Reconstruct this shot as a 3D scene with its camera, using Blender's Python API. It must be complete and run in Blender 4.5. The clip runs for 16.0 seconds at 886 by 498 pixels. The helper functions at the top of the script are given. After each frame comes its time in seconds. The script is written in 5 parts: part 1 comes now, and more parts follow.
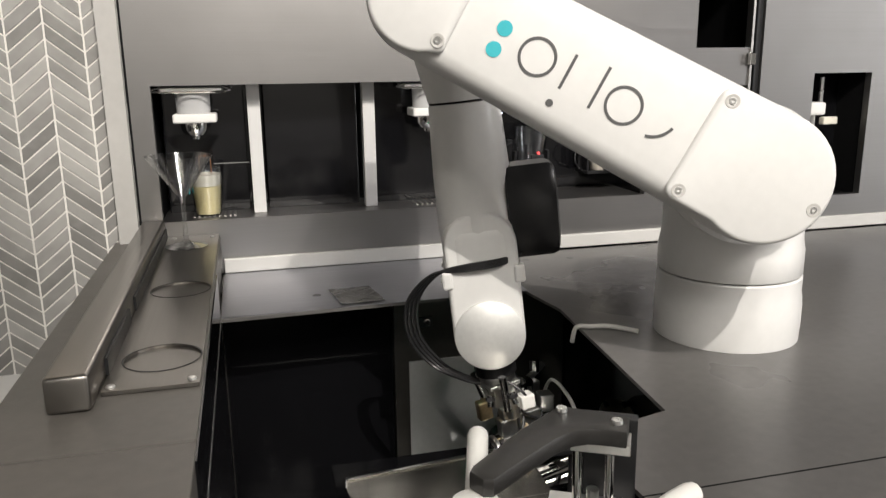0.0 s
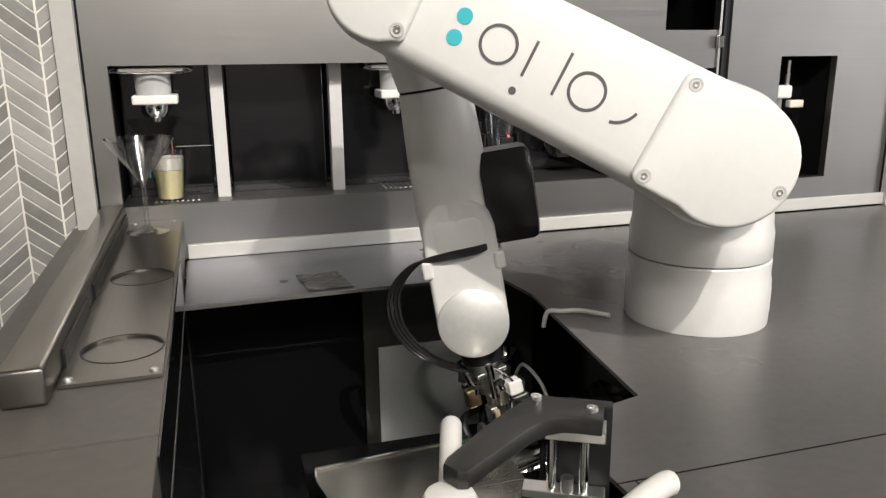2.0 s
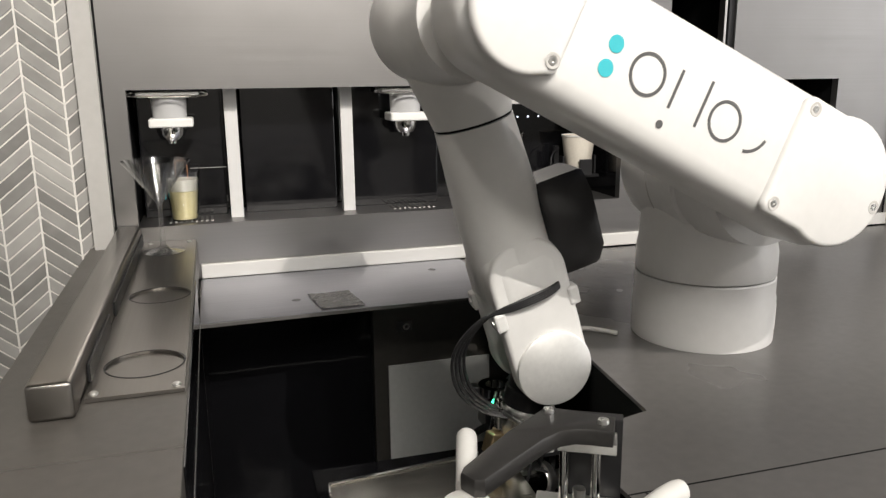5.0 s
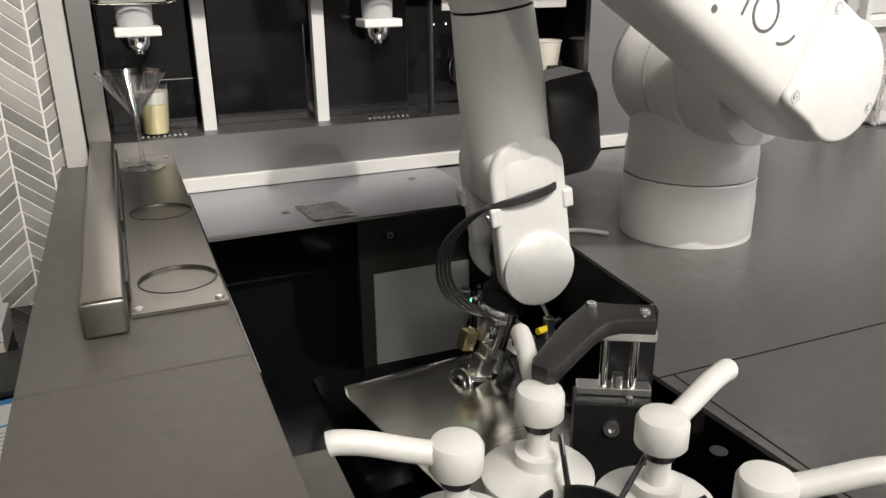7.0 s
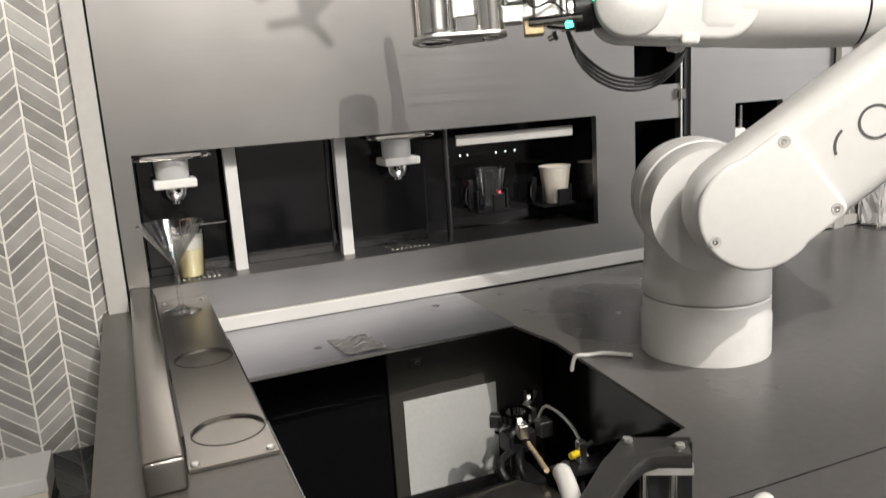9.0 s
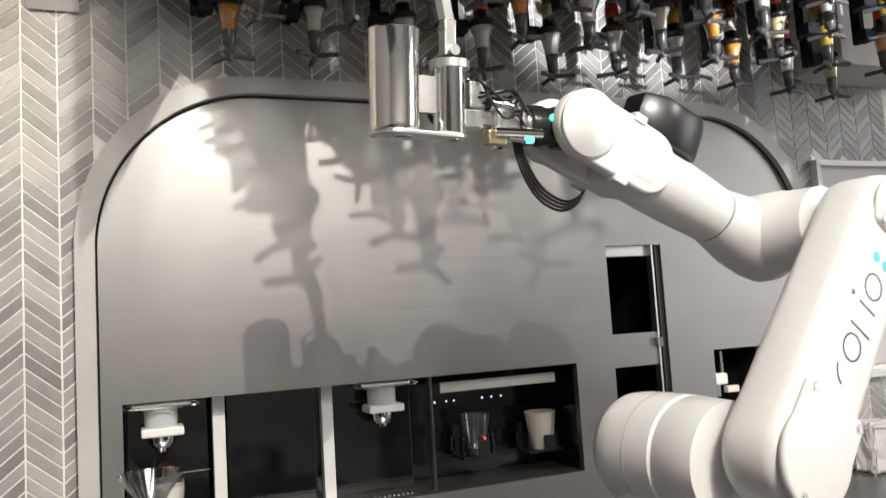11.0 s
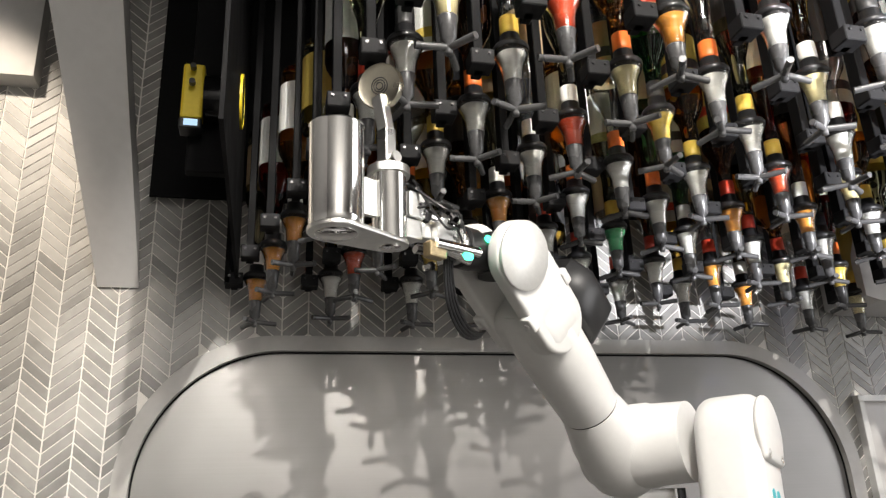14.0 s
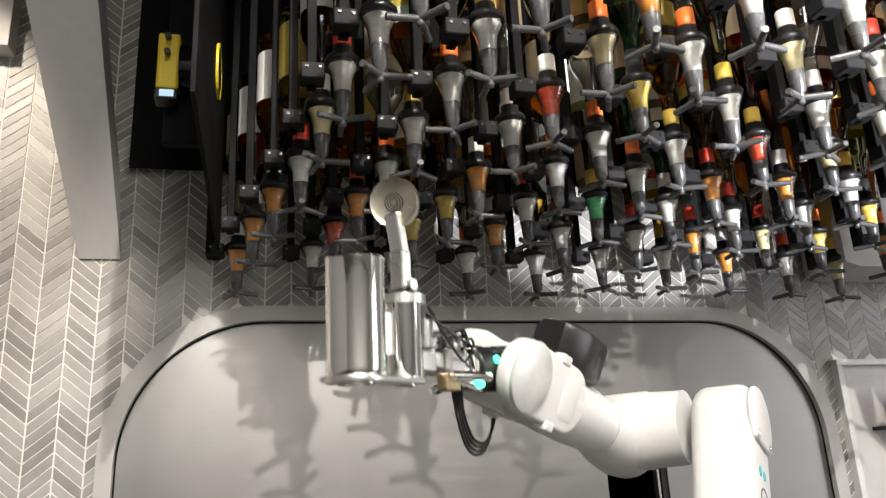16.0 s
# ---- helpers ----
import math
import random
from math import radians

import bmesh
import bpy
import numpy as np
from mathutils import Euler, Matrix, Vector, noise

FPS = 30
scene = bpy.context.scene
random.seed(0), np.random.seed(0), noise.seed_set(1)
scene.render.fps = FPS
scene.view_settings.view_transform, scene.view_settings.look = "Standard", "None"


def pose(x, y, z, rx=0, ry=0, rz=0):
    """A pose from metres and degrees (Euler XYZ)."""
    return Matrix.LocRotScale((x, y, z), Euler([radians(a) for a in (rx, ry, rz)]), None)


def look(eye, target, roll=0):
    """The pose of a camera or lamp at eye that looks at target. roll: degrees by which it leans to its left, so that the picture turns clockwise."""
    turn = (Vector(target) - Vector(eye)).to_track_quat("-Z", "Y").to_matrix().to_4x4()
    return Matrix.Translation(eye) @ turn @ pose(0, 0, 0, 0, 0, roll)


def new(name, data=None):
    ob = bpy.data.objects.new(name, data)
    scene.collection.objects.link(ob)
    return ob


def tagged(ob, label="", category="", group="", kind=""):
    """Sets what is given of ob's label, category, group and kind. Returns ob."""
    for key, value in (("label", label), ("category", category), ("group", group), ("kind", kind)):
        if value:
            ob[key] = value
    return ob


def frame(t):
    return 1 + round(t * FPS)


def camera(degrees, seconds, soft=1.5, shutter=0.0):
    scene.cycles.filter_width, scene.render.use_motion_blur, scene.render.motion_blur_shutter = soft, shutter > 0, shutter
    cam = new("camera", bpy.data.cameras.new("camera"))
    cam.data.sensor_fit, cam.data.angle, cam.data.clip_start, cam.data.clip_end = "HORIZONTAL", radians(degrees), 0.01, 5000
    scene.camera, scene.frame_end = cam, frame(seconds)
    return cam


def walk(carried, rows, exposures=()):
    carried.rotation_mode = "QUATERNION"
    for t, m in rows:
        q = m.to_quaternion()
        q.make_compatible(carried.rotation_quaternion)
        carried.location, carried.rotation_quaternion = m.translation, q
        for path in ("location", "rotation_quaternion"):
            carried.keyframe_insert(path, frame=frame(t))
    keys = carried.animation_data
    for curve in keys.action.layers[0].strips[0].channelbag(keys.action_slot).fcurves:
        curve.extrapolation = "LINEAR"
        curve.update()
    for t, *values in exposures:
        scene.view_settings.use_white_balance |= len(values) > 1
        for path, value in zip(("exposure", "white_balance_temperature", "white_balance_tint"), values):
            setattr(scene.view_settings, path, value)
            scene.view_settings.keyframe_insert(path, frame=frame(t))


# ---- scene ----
cam = camera(60.0, 16.0, 1.3, 0.4)
PATH = [
    (0, (0.183, -1.723, 1.34), (0.663, 0.163, 0.879), -0.8),
    (0.5, (0.186, -1.714, 1.338), (0.669, 0.154, 0.81), -0.9),
    (1, (0.184, -1.715, 1.34), (0.687, 0.142, 0.792), -0.8),
    (1.5, (0.186, -1.708, 1.335), (0.717, 0.145, 0.801), -0.6),
    (2, (0.185, -1.701, 1.337), (0.743, 0.153, 0.833), -0.5),
    (2.5, (0.184, -1.694, 1.341), (0.766, 0.168, 0.899), -0.4),
    (3, (0.184, -1.682, 1.341), (0.761, 0.192, 0.946), -0.5),
    (5.3, (0.156, -1.727, 1.34), (0.707, 0.136, 0.862), -0.5),
    (5.5, (0.146, -1.721, 1.337), (0.704, 0.128, 0.818), -0.3),
    (6, (0.108, -1.697, 1.331), (0.715, 0.115, 0.741), 0.5),
    (6.5, (0.073, -1.705, 1.334), (0.741, 0.071, 0.701), 0.0),
    (7, (0.029, -1.707, 1.345), (0.75, 0.032, 0.669), -0.7),
    (7.5, (-0.006, -1.705, 1.37), (0.762, -0.005, 0.647), -1.9),
    (8, (-0.018, -1.719, 1.394), (0.723, 0.013, 0.724), -2.9),
    (8.5, (-0.017, -1.728, 1.401), (0.707, 0.051, 0.845), -3.4),
    (9, (-0.012, -1.737, 1.41), (0.719, 0.079, 0.997), -3.7),
    (9.5, (-0.01, -1.753, 1.42), (0.738, 0.084, 1.165), -3.8),
    (10, (-0.016, -1.75, 1.43), (0.775, 0.085, 1.339), -3.1),
    (10.2, (-0.03, -1.744, 1.428), (0.787, 0.081, 1.4), -2.9),
    (12.3, (0.205, -2.037, 1.518), (0.733, -0.171, 2.008), -3.4),
    (12.5, (0.216, -2.039, 1.52), (0.728, -0.183, 2.061), -3.5),
    (13, (0.233, -2.06, 1.534), (0.707, -0.217, 2.151), -3.1),
    (13.5, (0.259, -2.081, 1.553), (0.703, -0.243, 2.207), -2.6),
    (14, (0.286, -2.1, 1.564), (0.711, -0.264, 2.234), -2.3),
    (14.5, (0.3, -2.116, 1.574), (0.724, -0.281, 2.248), -2.5),
    (15, (0.31, -2.119, 1.58), (0.738, -0.28, 2.24), -2.7),
    (15.5, (0.313, -2.113, 1.574), (0.752, -0.268, 2.21), -2.9),
    (16, (0.314, -2.115, 1.574), (0.76, -0.254, 2.155), -2.8),
]
walk(cam, [(t, look(eye, target, roll)) for t, eye, target, roll in PATH])

# ---- light ----
world = bpy.data.worlds.new("world")
scene.world = world
world.use_nodes = True
world.node_tree.nodes["Background"].inputs[0].default_value = (0.75, 0.72, 0.70, 1)
world.node_tree.nodes["Background"].inputs[1].default_value = 0.32


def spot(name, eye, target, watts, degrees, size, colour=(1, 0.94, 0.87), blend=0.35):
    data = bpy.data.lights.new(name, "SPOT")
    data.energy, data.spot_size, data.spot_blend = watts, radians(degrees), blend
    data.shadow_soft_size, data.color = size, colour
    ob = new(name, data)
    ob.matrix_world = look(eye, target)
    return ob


# ceiling spotlights of the bar, high in front of the counter and over it, with added fills among them
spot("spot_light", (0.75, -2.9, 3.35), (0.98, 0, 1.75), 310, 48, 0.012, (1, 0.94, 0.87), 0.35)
# added low fill aimed up to brighten the bottles; no lamp known there
spot("spot_light", (2.1, -3.0, 1.72), (1.5, -0.45, 2.78), 850, 33, 0.03, (0.97, 0.96, 1.0))
# bluish light added for the cast on the panel's right; its source is unseen
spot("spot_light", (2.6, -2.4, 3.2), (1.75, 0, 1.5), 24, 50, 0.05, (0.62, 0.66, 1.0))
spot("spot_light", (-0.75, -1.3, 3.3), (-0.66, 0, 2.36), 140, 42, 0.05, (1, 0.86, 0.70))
# fill added from the left to brighten rail and recess, no lamp seen
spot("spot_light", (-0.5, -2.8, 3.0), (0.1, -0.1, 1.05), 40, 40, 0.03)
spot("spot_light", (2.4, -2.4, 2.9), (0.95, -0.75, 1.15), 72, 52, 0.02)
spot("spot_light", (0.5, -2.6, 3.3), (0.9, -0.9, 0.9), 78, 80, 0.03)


# unseen area lamp added overhead to lift the room's ambient light
def overhead_fill(eye, size, watts):
    data = bpy.data.lights.new("fill_light", "AREA")
    data.shape, data.size, data.energy, data.color = "SQUARE", size, watts, (1, 0.95, 0.88)
    new("fill_light", data).matrix_world = look(eye, (eye[0], eye[1] + 0.001, 0))


overhead_fill((0.8, -3.9, 3.5), 1.6, 122)
# unseen fill added on the right to brighten the robot's shaded faces
data = bpy.data.lights.new("side_fill", "AREA")
data.shape, data.size, data.energy, data.color = "SQUARE", 2.2, 62, (0.98, 0.97, 0.97)
new("side_fill", data).matrix_world = look((4.8, -2.2, 1.9), (1.0, -0.7, 1.2))

# ---- materials ----


def material(name, colour, rough=0.5, metal=0.0, vary=0.08, scale=14.0, bump=0.0, bump_scale=60.0, **extra):
    """A surface with two scales of colour variation, uneven gloss and fine relief."""
    m = bpy.data.materials.new(name)
    m.use_nodes = True
    nodes, links = m.node_tree.nodes, m.node_tree.links
    bsdf = nodes["Principled BSDF"]
    bsdf.inputs["Metallic"].default_value = metal
    bsdf.inputs["Roughness"].default_value = rough
    bsdf.inputs["Base Color"].default_value = (*colour, 1)
    for key, value in extra.items():
        bsdf.inputs[key.replace("_", " ")].default_value = value
    coords = nodes.new("ShaderNodeTexCoord")
    if vary:
        big, small = nodes.new("ShaderNodeTexNoise"), nodes.new("ShaderNodeTexNoise")
        big.inputs["Scale"].default_value, small.inputs["Scale"].default_value = scale * 0.25, scale * 6
        big.inputs["Detail"].default_value = small.inputs["Detail"].default_value = 4
        both = nodes.new("ShaderNodeMath")
        both.operation = "ADD"
        ramp = nodes.new("ShaderNodeMapRange")
        ramp.inputs["From Min"].default_value, ramp.inputs["From Max"].default_value = 0.7, 1.3
        ramp.inputs["To Min"].default_value, ramp.inputs["To Max"].default_value = 1 - vary, 1 + vary
        mul = nodes.new("ShaderNodeVectorMath")
        mul.operation = "SCALE"
        mul.inputs[0].default_value = colour
        for n in (big, small):
            links.new(coords.outputs["Object"], n.inputs["Vector"])
        links.new(big.outputs["Fac"], both.inputs[0])
        links.new(small.outputs["Fac"], both.inputs[1])
        links.new(both.outputs[0], ramp.inputs["Value"])
        links.new(ramp.outputs[0], mul.inputs["Scale"])
        links.new(mul.outputs[0], bsdf.inputs["Base Color"])
        gloss = nodes.new("ShaderNodeMapRange")
        gloss.inputs["From Min"].default_value, gloss.inputs["From Max"].default_value = 0.35, 0.65
        gloss.inputs["To Min"].default_value, gloss.inputs["To Max"].default_value = rough * 0.85, min(1, rough * 1.15)
        links.new(big.outputs["Fac"], gloss.inputs["Value"])
        links.new(gloss.outputs[0], bsdf.inputs["Roughness"])
    if bump:
        fine, relief = nodes.new("ShaderNodeTexNoise"), nodes.new("ShaderNodeBump")
        fine.inputs["Scale"].default_value = bump_scale
        relief.inputs["Strength"].default_value, relief.inputs["Distance"].default_value = bump, 0.002
        links.new(coords.outputs["Object"], fine.inputs["Vector"])
        links.new(fine.outputs["Fac"], relief.inputs["Height"])
        links.new(relief.outputs[0], bsdf.inputs["Normal"])
    return m


def brushed(name, colour, rough, along="X", strength=0.12, vary=0.12, metal=1.0):
    """Metal with fine lines that run along one axis."""
    m = material(name, colour, rough, metal, 0)
    nodes, links = m.node_tree.nodes, m.node_tree.links
    bsdf = nodes["Principled BSDF"]
    coords, mapping, lines = nodes.new("ShaderNodeTexCoord"), nodes.new("ShaderNodeMapping"), nodes.new("ShaderNodeTexNoise")
    mapping.inputs["Scale"].default_value = {"X": (2, 300, 300), "Y": (300, 2, 300), "Z": (300, 300, 2)}[along]
    lines.inputs["Scale"].default_value, lines.inputs["Detail"].default_value = 1.0, 3
    span = nodes.new("ShaderNodeMapRange")
    span.inputs["From Min"].default_value, span.inputs["From Max"].default_value = 0.3, 0.7
    span.inputs["To Min"].default_value, span.inputs["To Max"].default_value = rough * (1 - vary), rough * (1 + vary)
    relief = nodes.new("ShaderNodeBump")
    relief.inputs["Strength"].default_value, relief.inputs["Distance"].default_value = strength, 0.0006
    cloud, tint, mul = nodes.new("ShaderNodeTexNoise"), nodes.new("ShaderNodeMapRange"), nodes.new("ShaderNodeVectorMath")
    cloud.inputs["Scale"].default_value = 5
    tint.inputs["To Min"].default_value, tint.inputs["To Max"].default_value = 1 - vary, 1 + vary
    mul.operation, mul.inputs[0].default_value = "SCALE", colour
    links.new(coords.outputs["Object"], mapping.inputs["Vector"])
    links.new(mapping.outputs[0], lines.inputs["Vector"])
    links.new(lines.outputs["Fac"], span.inputs["Value"])
    links.new(span.outputs[0], bsdf.inputs["Roughness"])
    links.new(lines.outputs["Fac"], relief.inputs["Height"])
    links.new(relief.outputs[0], bsdf.inputs["Normal"])
    links.new(coords.outputs["Object"], cloud.inputs["Vector"])
    links.new(cloud.outputs["Fac"], tint.inputs["Value"])
    links.new(tint.outputs[0], mul.inputs["Scale"])
    links.new(mul.outputs[0], bsdf.inputs["Base Color"])
    return m


def glass(name, colour=(1, 1, 1), rough=0.0, ior=1.45):
    m = material(name, colour, rough, 0, 0)
    bsdf = m.node_tree.nodes["Principled BSDF"]
    bsdf.inputs["Transmission Weight"].default_value, bsdf.inputs["IOR"].default_value = 1, ior
    return m


def thin_glass(name, tint=(0.97, 0.98, 0.98), gloss_least=0.16):
    """Thin clear walls: they let light straight through and mirror it by their Fresnel gloss."""
    m = bpy.data.materials.new(name)
    m.use_nodes = True
    nodes, links = m.node_tree.nodes, m.node_tree.links
    nodes.remove(nodes["Principled BSDF"])
    clear, gloss, mix, edge, power = (nodes.new("ShaderNode" + n) for n in ("BsdfTransparent", "BsdfGlossy", "MixShader", "LayerWeight", "Math"))
    clear.inputs[0].default_value, gloss.inputs["Roughness"].default_value, edge.inputs[0].default_value = (*tint, 1), 0.10, 0.5
    power.operation, power.inputs[1].default_value = "POWER", 2.0
    limit = nodes.new("ShaderNodeMapRange")
    limit.inputs["To Min"].default_value, limit.inputs["To Max"].default_value = gloss_least, 0.95
    links.new(edge.outputs["Facing"], power.inputs[0])
    links.new(power.outputs[0], limit.inputs["Value"])
    links.new(limit.outputs[0], mix.inputs[0])
    links.new(clear.outputs[0], mix.inputs[1])
    links.new(gloss.outputs[0], mix.inputs[2])
    links.new(mix.outputs[0], nodes["Material Output"].inputs[0])
    return m


def frosted(name, colour):
    """Half clear, softly scattering plastic."""
    m = material(name, colour, 0.22, 0, 0)
    bsdf = m.node_tree.nodes["Principled BSDF"]
    bsdf.inputs["Transmission Weight"].default_value, bsdf.inputs["IOR"].default_value = 0.45, 1.35
    return m


def glow(name, colour, strength):
    m = material(name, (0.02, 0.02, 0.02), 0.4, 0, 0)
    bsdf = m.node_tree.nodes["Principled BSDF"]
    bsdf.inputs["Emission Color"].default_value, bsdf.inputs["Emission Strength"].default_value = (*colour, 1), strength
    return m


def tile_material():
    """Grey stone tiles, each with a tone and cloud of its own."""
    m = material("stone_tile", (0.4, 0.39, 0.37), 0.42, 0, 0)
    nodes, links = m.node_tree.nodes, m.node_tree.links
    bsdf = nodes["Principled BSDF"]
    info, isl, coords, cloud = nodes.new("ShaderNodeObjectInfo"), nodes.new("ShaderNodeNewGeometry"), nodes.new("ShaderNodeTexCoord"), nodes.new("ShaderNodeTexNoise")
    cloud.inputs["Scale"].default_value, cloud.inputs["Detail"].default_value = 22, 5
    geo = nodes.new("ShaderNodeNewGeometry")
    links.new(geo.outputs["Position"], cloud.inputs["Vector"])
    add, add2 = nodes.new("ShaderNodeMath"), nodes.new("ShaderNodeMath")
    add.operation, add2.operation = "ADD", "MULTIPLY_ADD"
    links.new(info.outputs["Random"], add.inputs[0])
    links.new(isl.outputs["Random Per Island"], add.inputs[1])
    frac = nodes.new("ShaderNodeMath")
    frac.operation = "FRACT"
    links.new(add.outputs[0], frac.inputs[0])
    links.new(cloud.outputs["Fac"], add2.inputs[0])
    add2.inputs[1].default_value = 0.9
    links.new(frac.outputs[0], add2.inputs[2])
    ramp = nodes.new("ShaderNodeValToRGB")
    ramp.color_ramp.elements[0].color, ramp.color_ramp.elements[0].position = (0.21, 0.205, 0.195, 1), 0.3
    ramp.color_ramp.elements[1].color, ramp.color_ramp.elements[1].position = (0.44, 0.43, 0.41, 1), 1.0
    half = nodes.new("ShaderNodeMath")
    half.operation = "MULTIPLY"
    half.inputs[1].default_value = 0.62
    links.new(add2.outputs[0], half.inputs[0])
    links.new(half.outputs[0], ramp.inputs[0])
    links.new(ramp.outputs[0], bsdf.inputs["Base Color"])
    return m


STEEL_DARK = brushed("dark_brushed_steel", (0.28, 0.273, 0.268), 0.43, "X", 0.05)
STEEL_RAIL = brushed("dark_steel_rail", (0.30, 0.285, 0.265), 0.30, "Y", 0.008, 0.06)
STEEL_LIGHT = brushed("light_brushed_steel", (0.62, 0.61, 0.59), 0.34, "X", 0.08)
STRIP = brushed("brushed_aluminium", (0.66, 0.65, 0.62), 0.55, "X", 0.05, 0.06, 0.25)
CHROME = material("polished_steel", (0.88, 0.87, 0.85), 0.09, 1.0, 0.05, 9)
MACHINED = material("machined_aluminium", (0.80, 0.80, 0.78), 0.30, 1.0, 0.06, 20)
DARK_METAL = material("gunmetal", (0.10, 0.10, 0.105), 0.32, 0.9, 0.2, 20)
DECK = material("charcoal_laminate", (0.105, 0.101, 0.097), 0.30, 0, 0.14, 10, 0.05, 900)
DECK_LEFT = material("bronze_grey_laminate", (0.11, 0.102, 0.092), 0.42, 0, 0.12, 10, 0.05, 900)
BLACK = material("black_plastic", (0.014, 0.014, 0.015), 0.34, 0, 0.2, 20)
BLACK_MATT = material("matt_black_paint", (0.006, 0.006, 0.0065), 0.7, 0, 0.2, 20, Specular_IOR_Level=0.12)
BLACK_GLOSS = material("black_gloss_panel", (0.006, 0.006, 0.007), 0.09, 0, 0.1, 8)
BRACKET = material("dark_anodised_aluminium", (0.06, 0.058, 0.056), 0.42, 0.6, 0.1, 30)
WHITE = material("white_paint", (0.66, 0.655, 0.64), 0.32, 0, 0.03, 10)
PLASTER = material("white_plaster", (0.62, 0.61, 0.60), 0.75, 0, 0.04, 6, 0.05, 200)
FRAME_PAINT = material("grey_painted_frame", (0.46, 0.45, 0.43), 0.45, 0, 0.05, 8)
WHITE_PLASTIC = material("white_plastic", (0.80, 0.79, 0.76), 0.38, 0, 0.03, 20)
CREAM = material("cream_paper_cup", (0.72, 0.67, 0.58), 0.6, 0, 0.05, 30)
JUICE = material("pale_lemon_juice", (0.85, 0.74, 0.40), 0.4, 0, 0.1, 30)
JUICE_TOP = material("pale_foam", (0.82, 0.78, 0.66), 0.5, 0, 0.1, 30)
WELL_GREY = material("dark_grey_cabinet", (0.055, 0.052, 0.047), 0.35, 0, 0.12, 12)
PALE_BOARD = material("pale_grey_board", (0.55, 0.56, 0.55), 0.5, 0, 0.05, 14)
BACK_PLATE = brushed("bluish_steel_plate", (0.38, 0.385, 0.42), 0.36, "X", 0.05, 0.15)
TEAL = material("teal_print", (0.05, 0.42, 0.48), 0.4, 0, 0.04, 20)
GREY_PRINT = material("dark_grey_print", (0.09, 0.09, 0.09), 0.45, 0, 0.05, 20)
GROUT = material("white_grout", (0.82, 0.80, 0.76), 0.8, 0, 0.06, 30)
TILE = tile_material()
COPPER = material("copper", (0.72, 0.36, 0.20), 0.28, 1.0, 0.1, 20)
YELLOW = material("yellow_paint", (0.80, 0.60, 0.03), 0.4, 0, 0.05, 20)
CLEAR = thin_glass("clear_glass", (0.98, 0.985, 0.985), 0.12)
CLEAR_PLASTIC = thin_glass("clear_plastic", (0.95, 0.96, 0.97), 0.06)
FROST = frosted("frosted_plastic", (0.80, 0.80, 0.80))
TURNED = material("turned_aluminium", (0.78, 0.78, 0.76), 0.42, 0.55, 0.05, 20)
GREEN_LED = glow("green_led", (0.05, 1.0, 0.45), 6)
RED_LED = glow("red_led", (1.0, 0.05, 0.05), 6)
SCREEN = glow("small_screen", (0.45, 0.65, 0.85), 1.2)
DISPLAY_WHITE = material("printed_sheet", (0.75, 0.76, 0.78), 0.4, 0, 0.03, 20)
BLUE_PRINT = material("blue_print", (0.08, 0.28, 0.62), 0.4, 0, 0.03, 20)
FLOOR_TILE = material("dark_floor", (0.05, 0.048, 0.045), 0.25, 0, 0.3, 4)

# ---- builders ----


def part(name, bm, mat, parent=None, label="", smooth=0.0):
    """Links a bmesh as one mesh object, under a thing or part. smooth: degrees up to which edges are shaded round."""
    bmesh.ops.recalc_face_normals(bm, faces=bm.faces)
    me = bpy.data.meshes.new(name)
    if smooth:
        for f in bm.faces:
            f.smooth = True
        for e in bm.edges:
            if len(e.link_faces) == 2 and e.calc_face_angle(0) > radians(smooth):
                e.smooth = False
    bm.to_mesh(me)
    bm.free()
    for m in mat if isinstance(mat, (list, tuple)) else (mat,):
        me.materials.append(m)
    ob = new(name, me)
    if parent:
        ob.parent = parent
    if label:
        ob["label"] = label
    return ob


def thing(name, m=None, label="", category="", group="", kind=""):
    ob = new(name)
    ob.empty_display_size = 0.05
    if m is not None:
        ob.matrix_basis = m
    return tagged(ob, label, category, group, kind)


def box(x0, y0, z0, x1, y1, z1, bevel=0.0, seg=2, bm=None):
    bm2 = bmesh.new()
    bmesh.ops.create_cube(bm2, size=1)
    for v in bm2.verts:
        v.co = Vector(((x0 + x1) / 2 + v.co.x * (x1 - x0), (y0 + y1) / 2 + v.co.y * (y1 - y0), (z0 + z1) / 2 + v.co.z * (z1 - z0)))
    if bevel:
        bmesh.ops.bevel(bm2, geom=bm2.edges[:], offset=bevel, segments=seg, affect="EDGES", profile=0.5)
    return merge(bm, bm2)


def merge(bm, other, m=None):
    """Adds a bmesh to another; returns the sum."""
    if m is not None:
        bmesh.ops.transform(other, matrix=m, verts=other.verts)
    if bm is None:
        return other
    me = bpy.data.meshes.new("joined")
    other.to_mesh(me)
    other.free()
    bm.from_mesh(me)
    bpy.data.meshes.remove(me)
    return bm


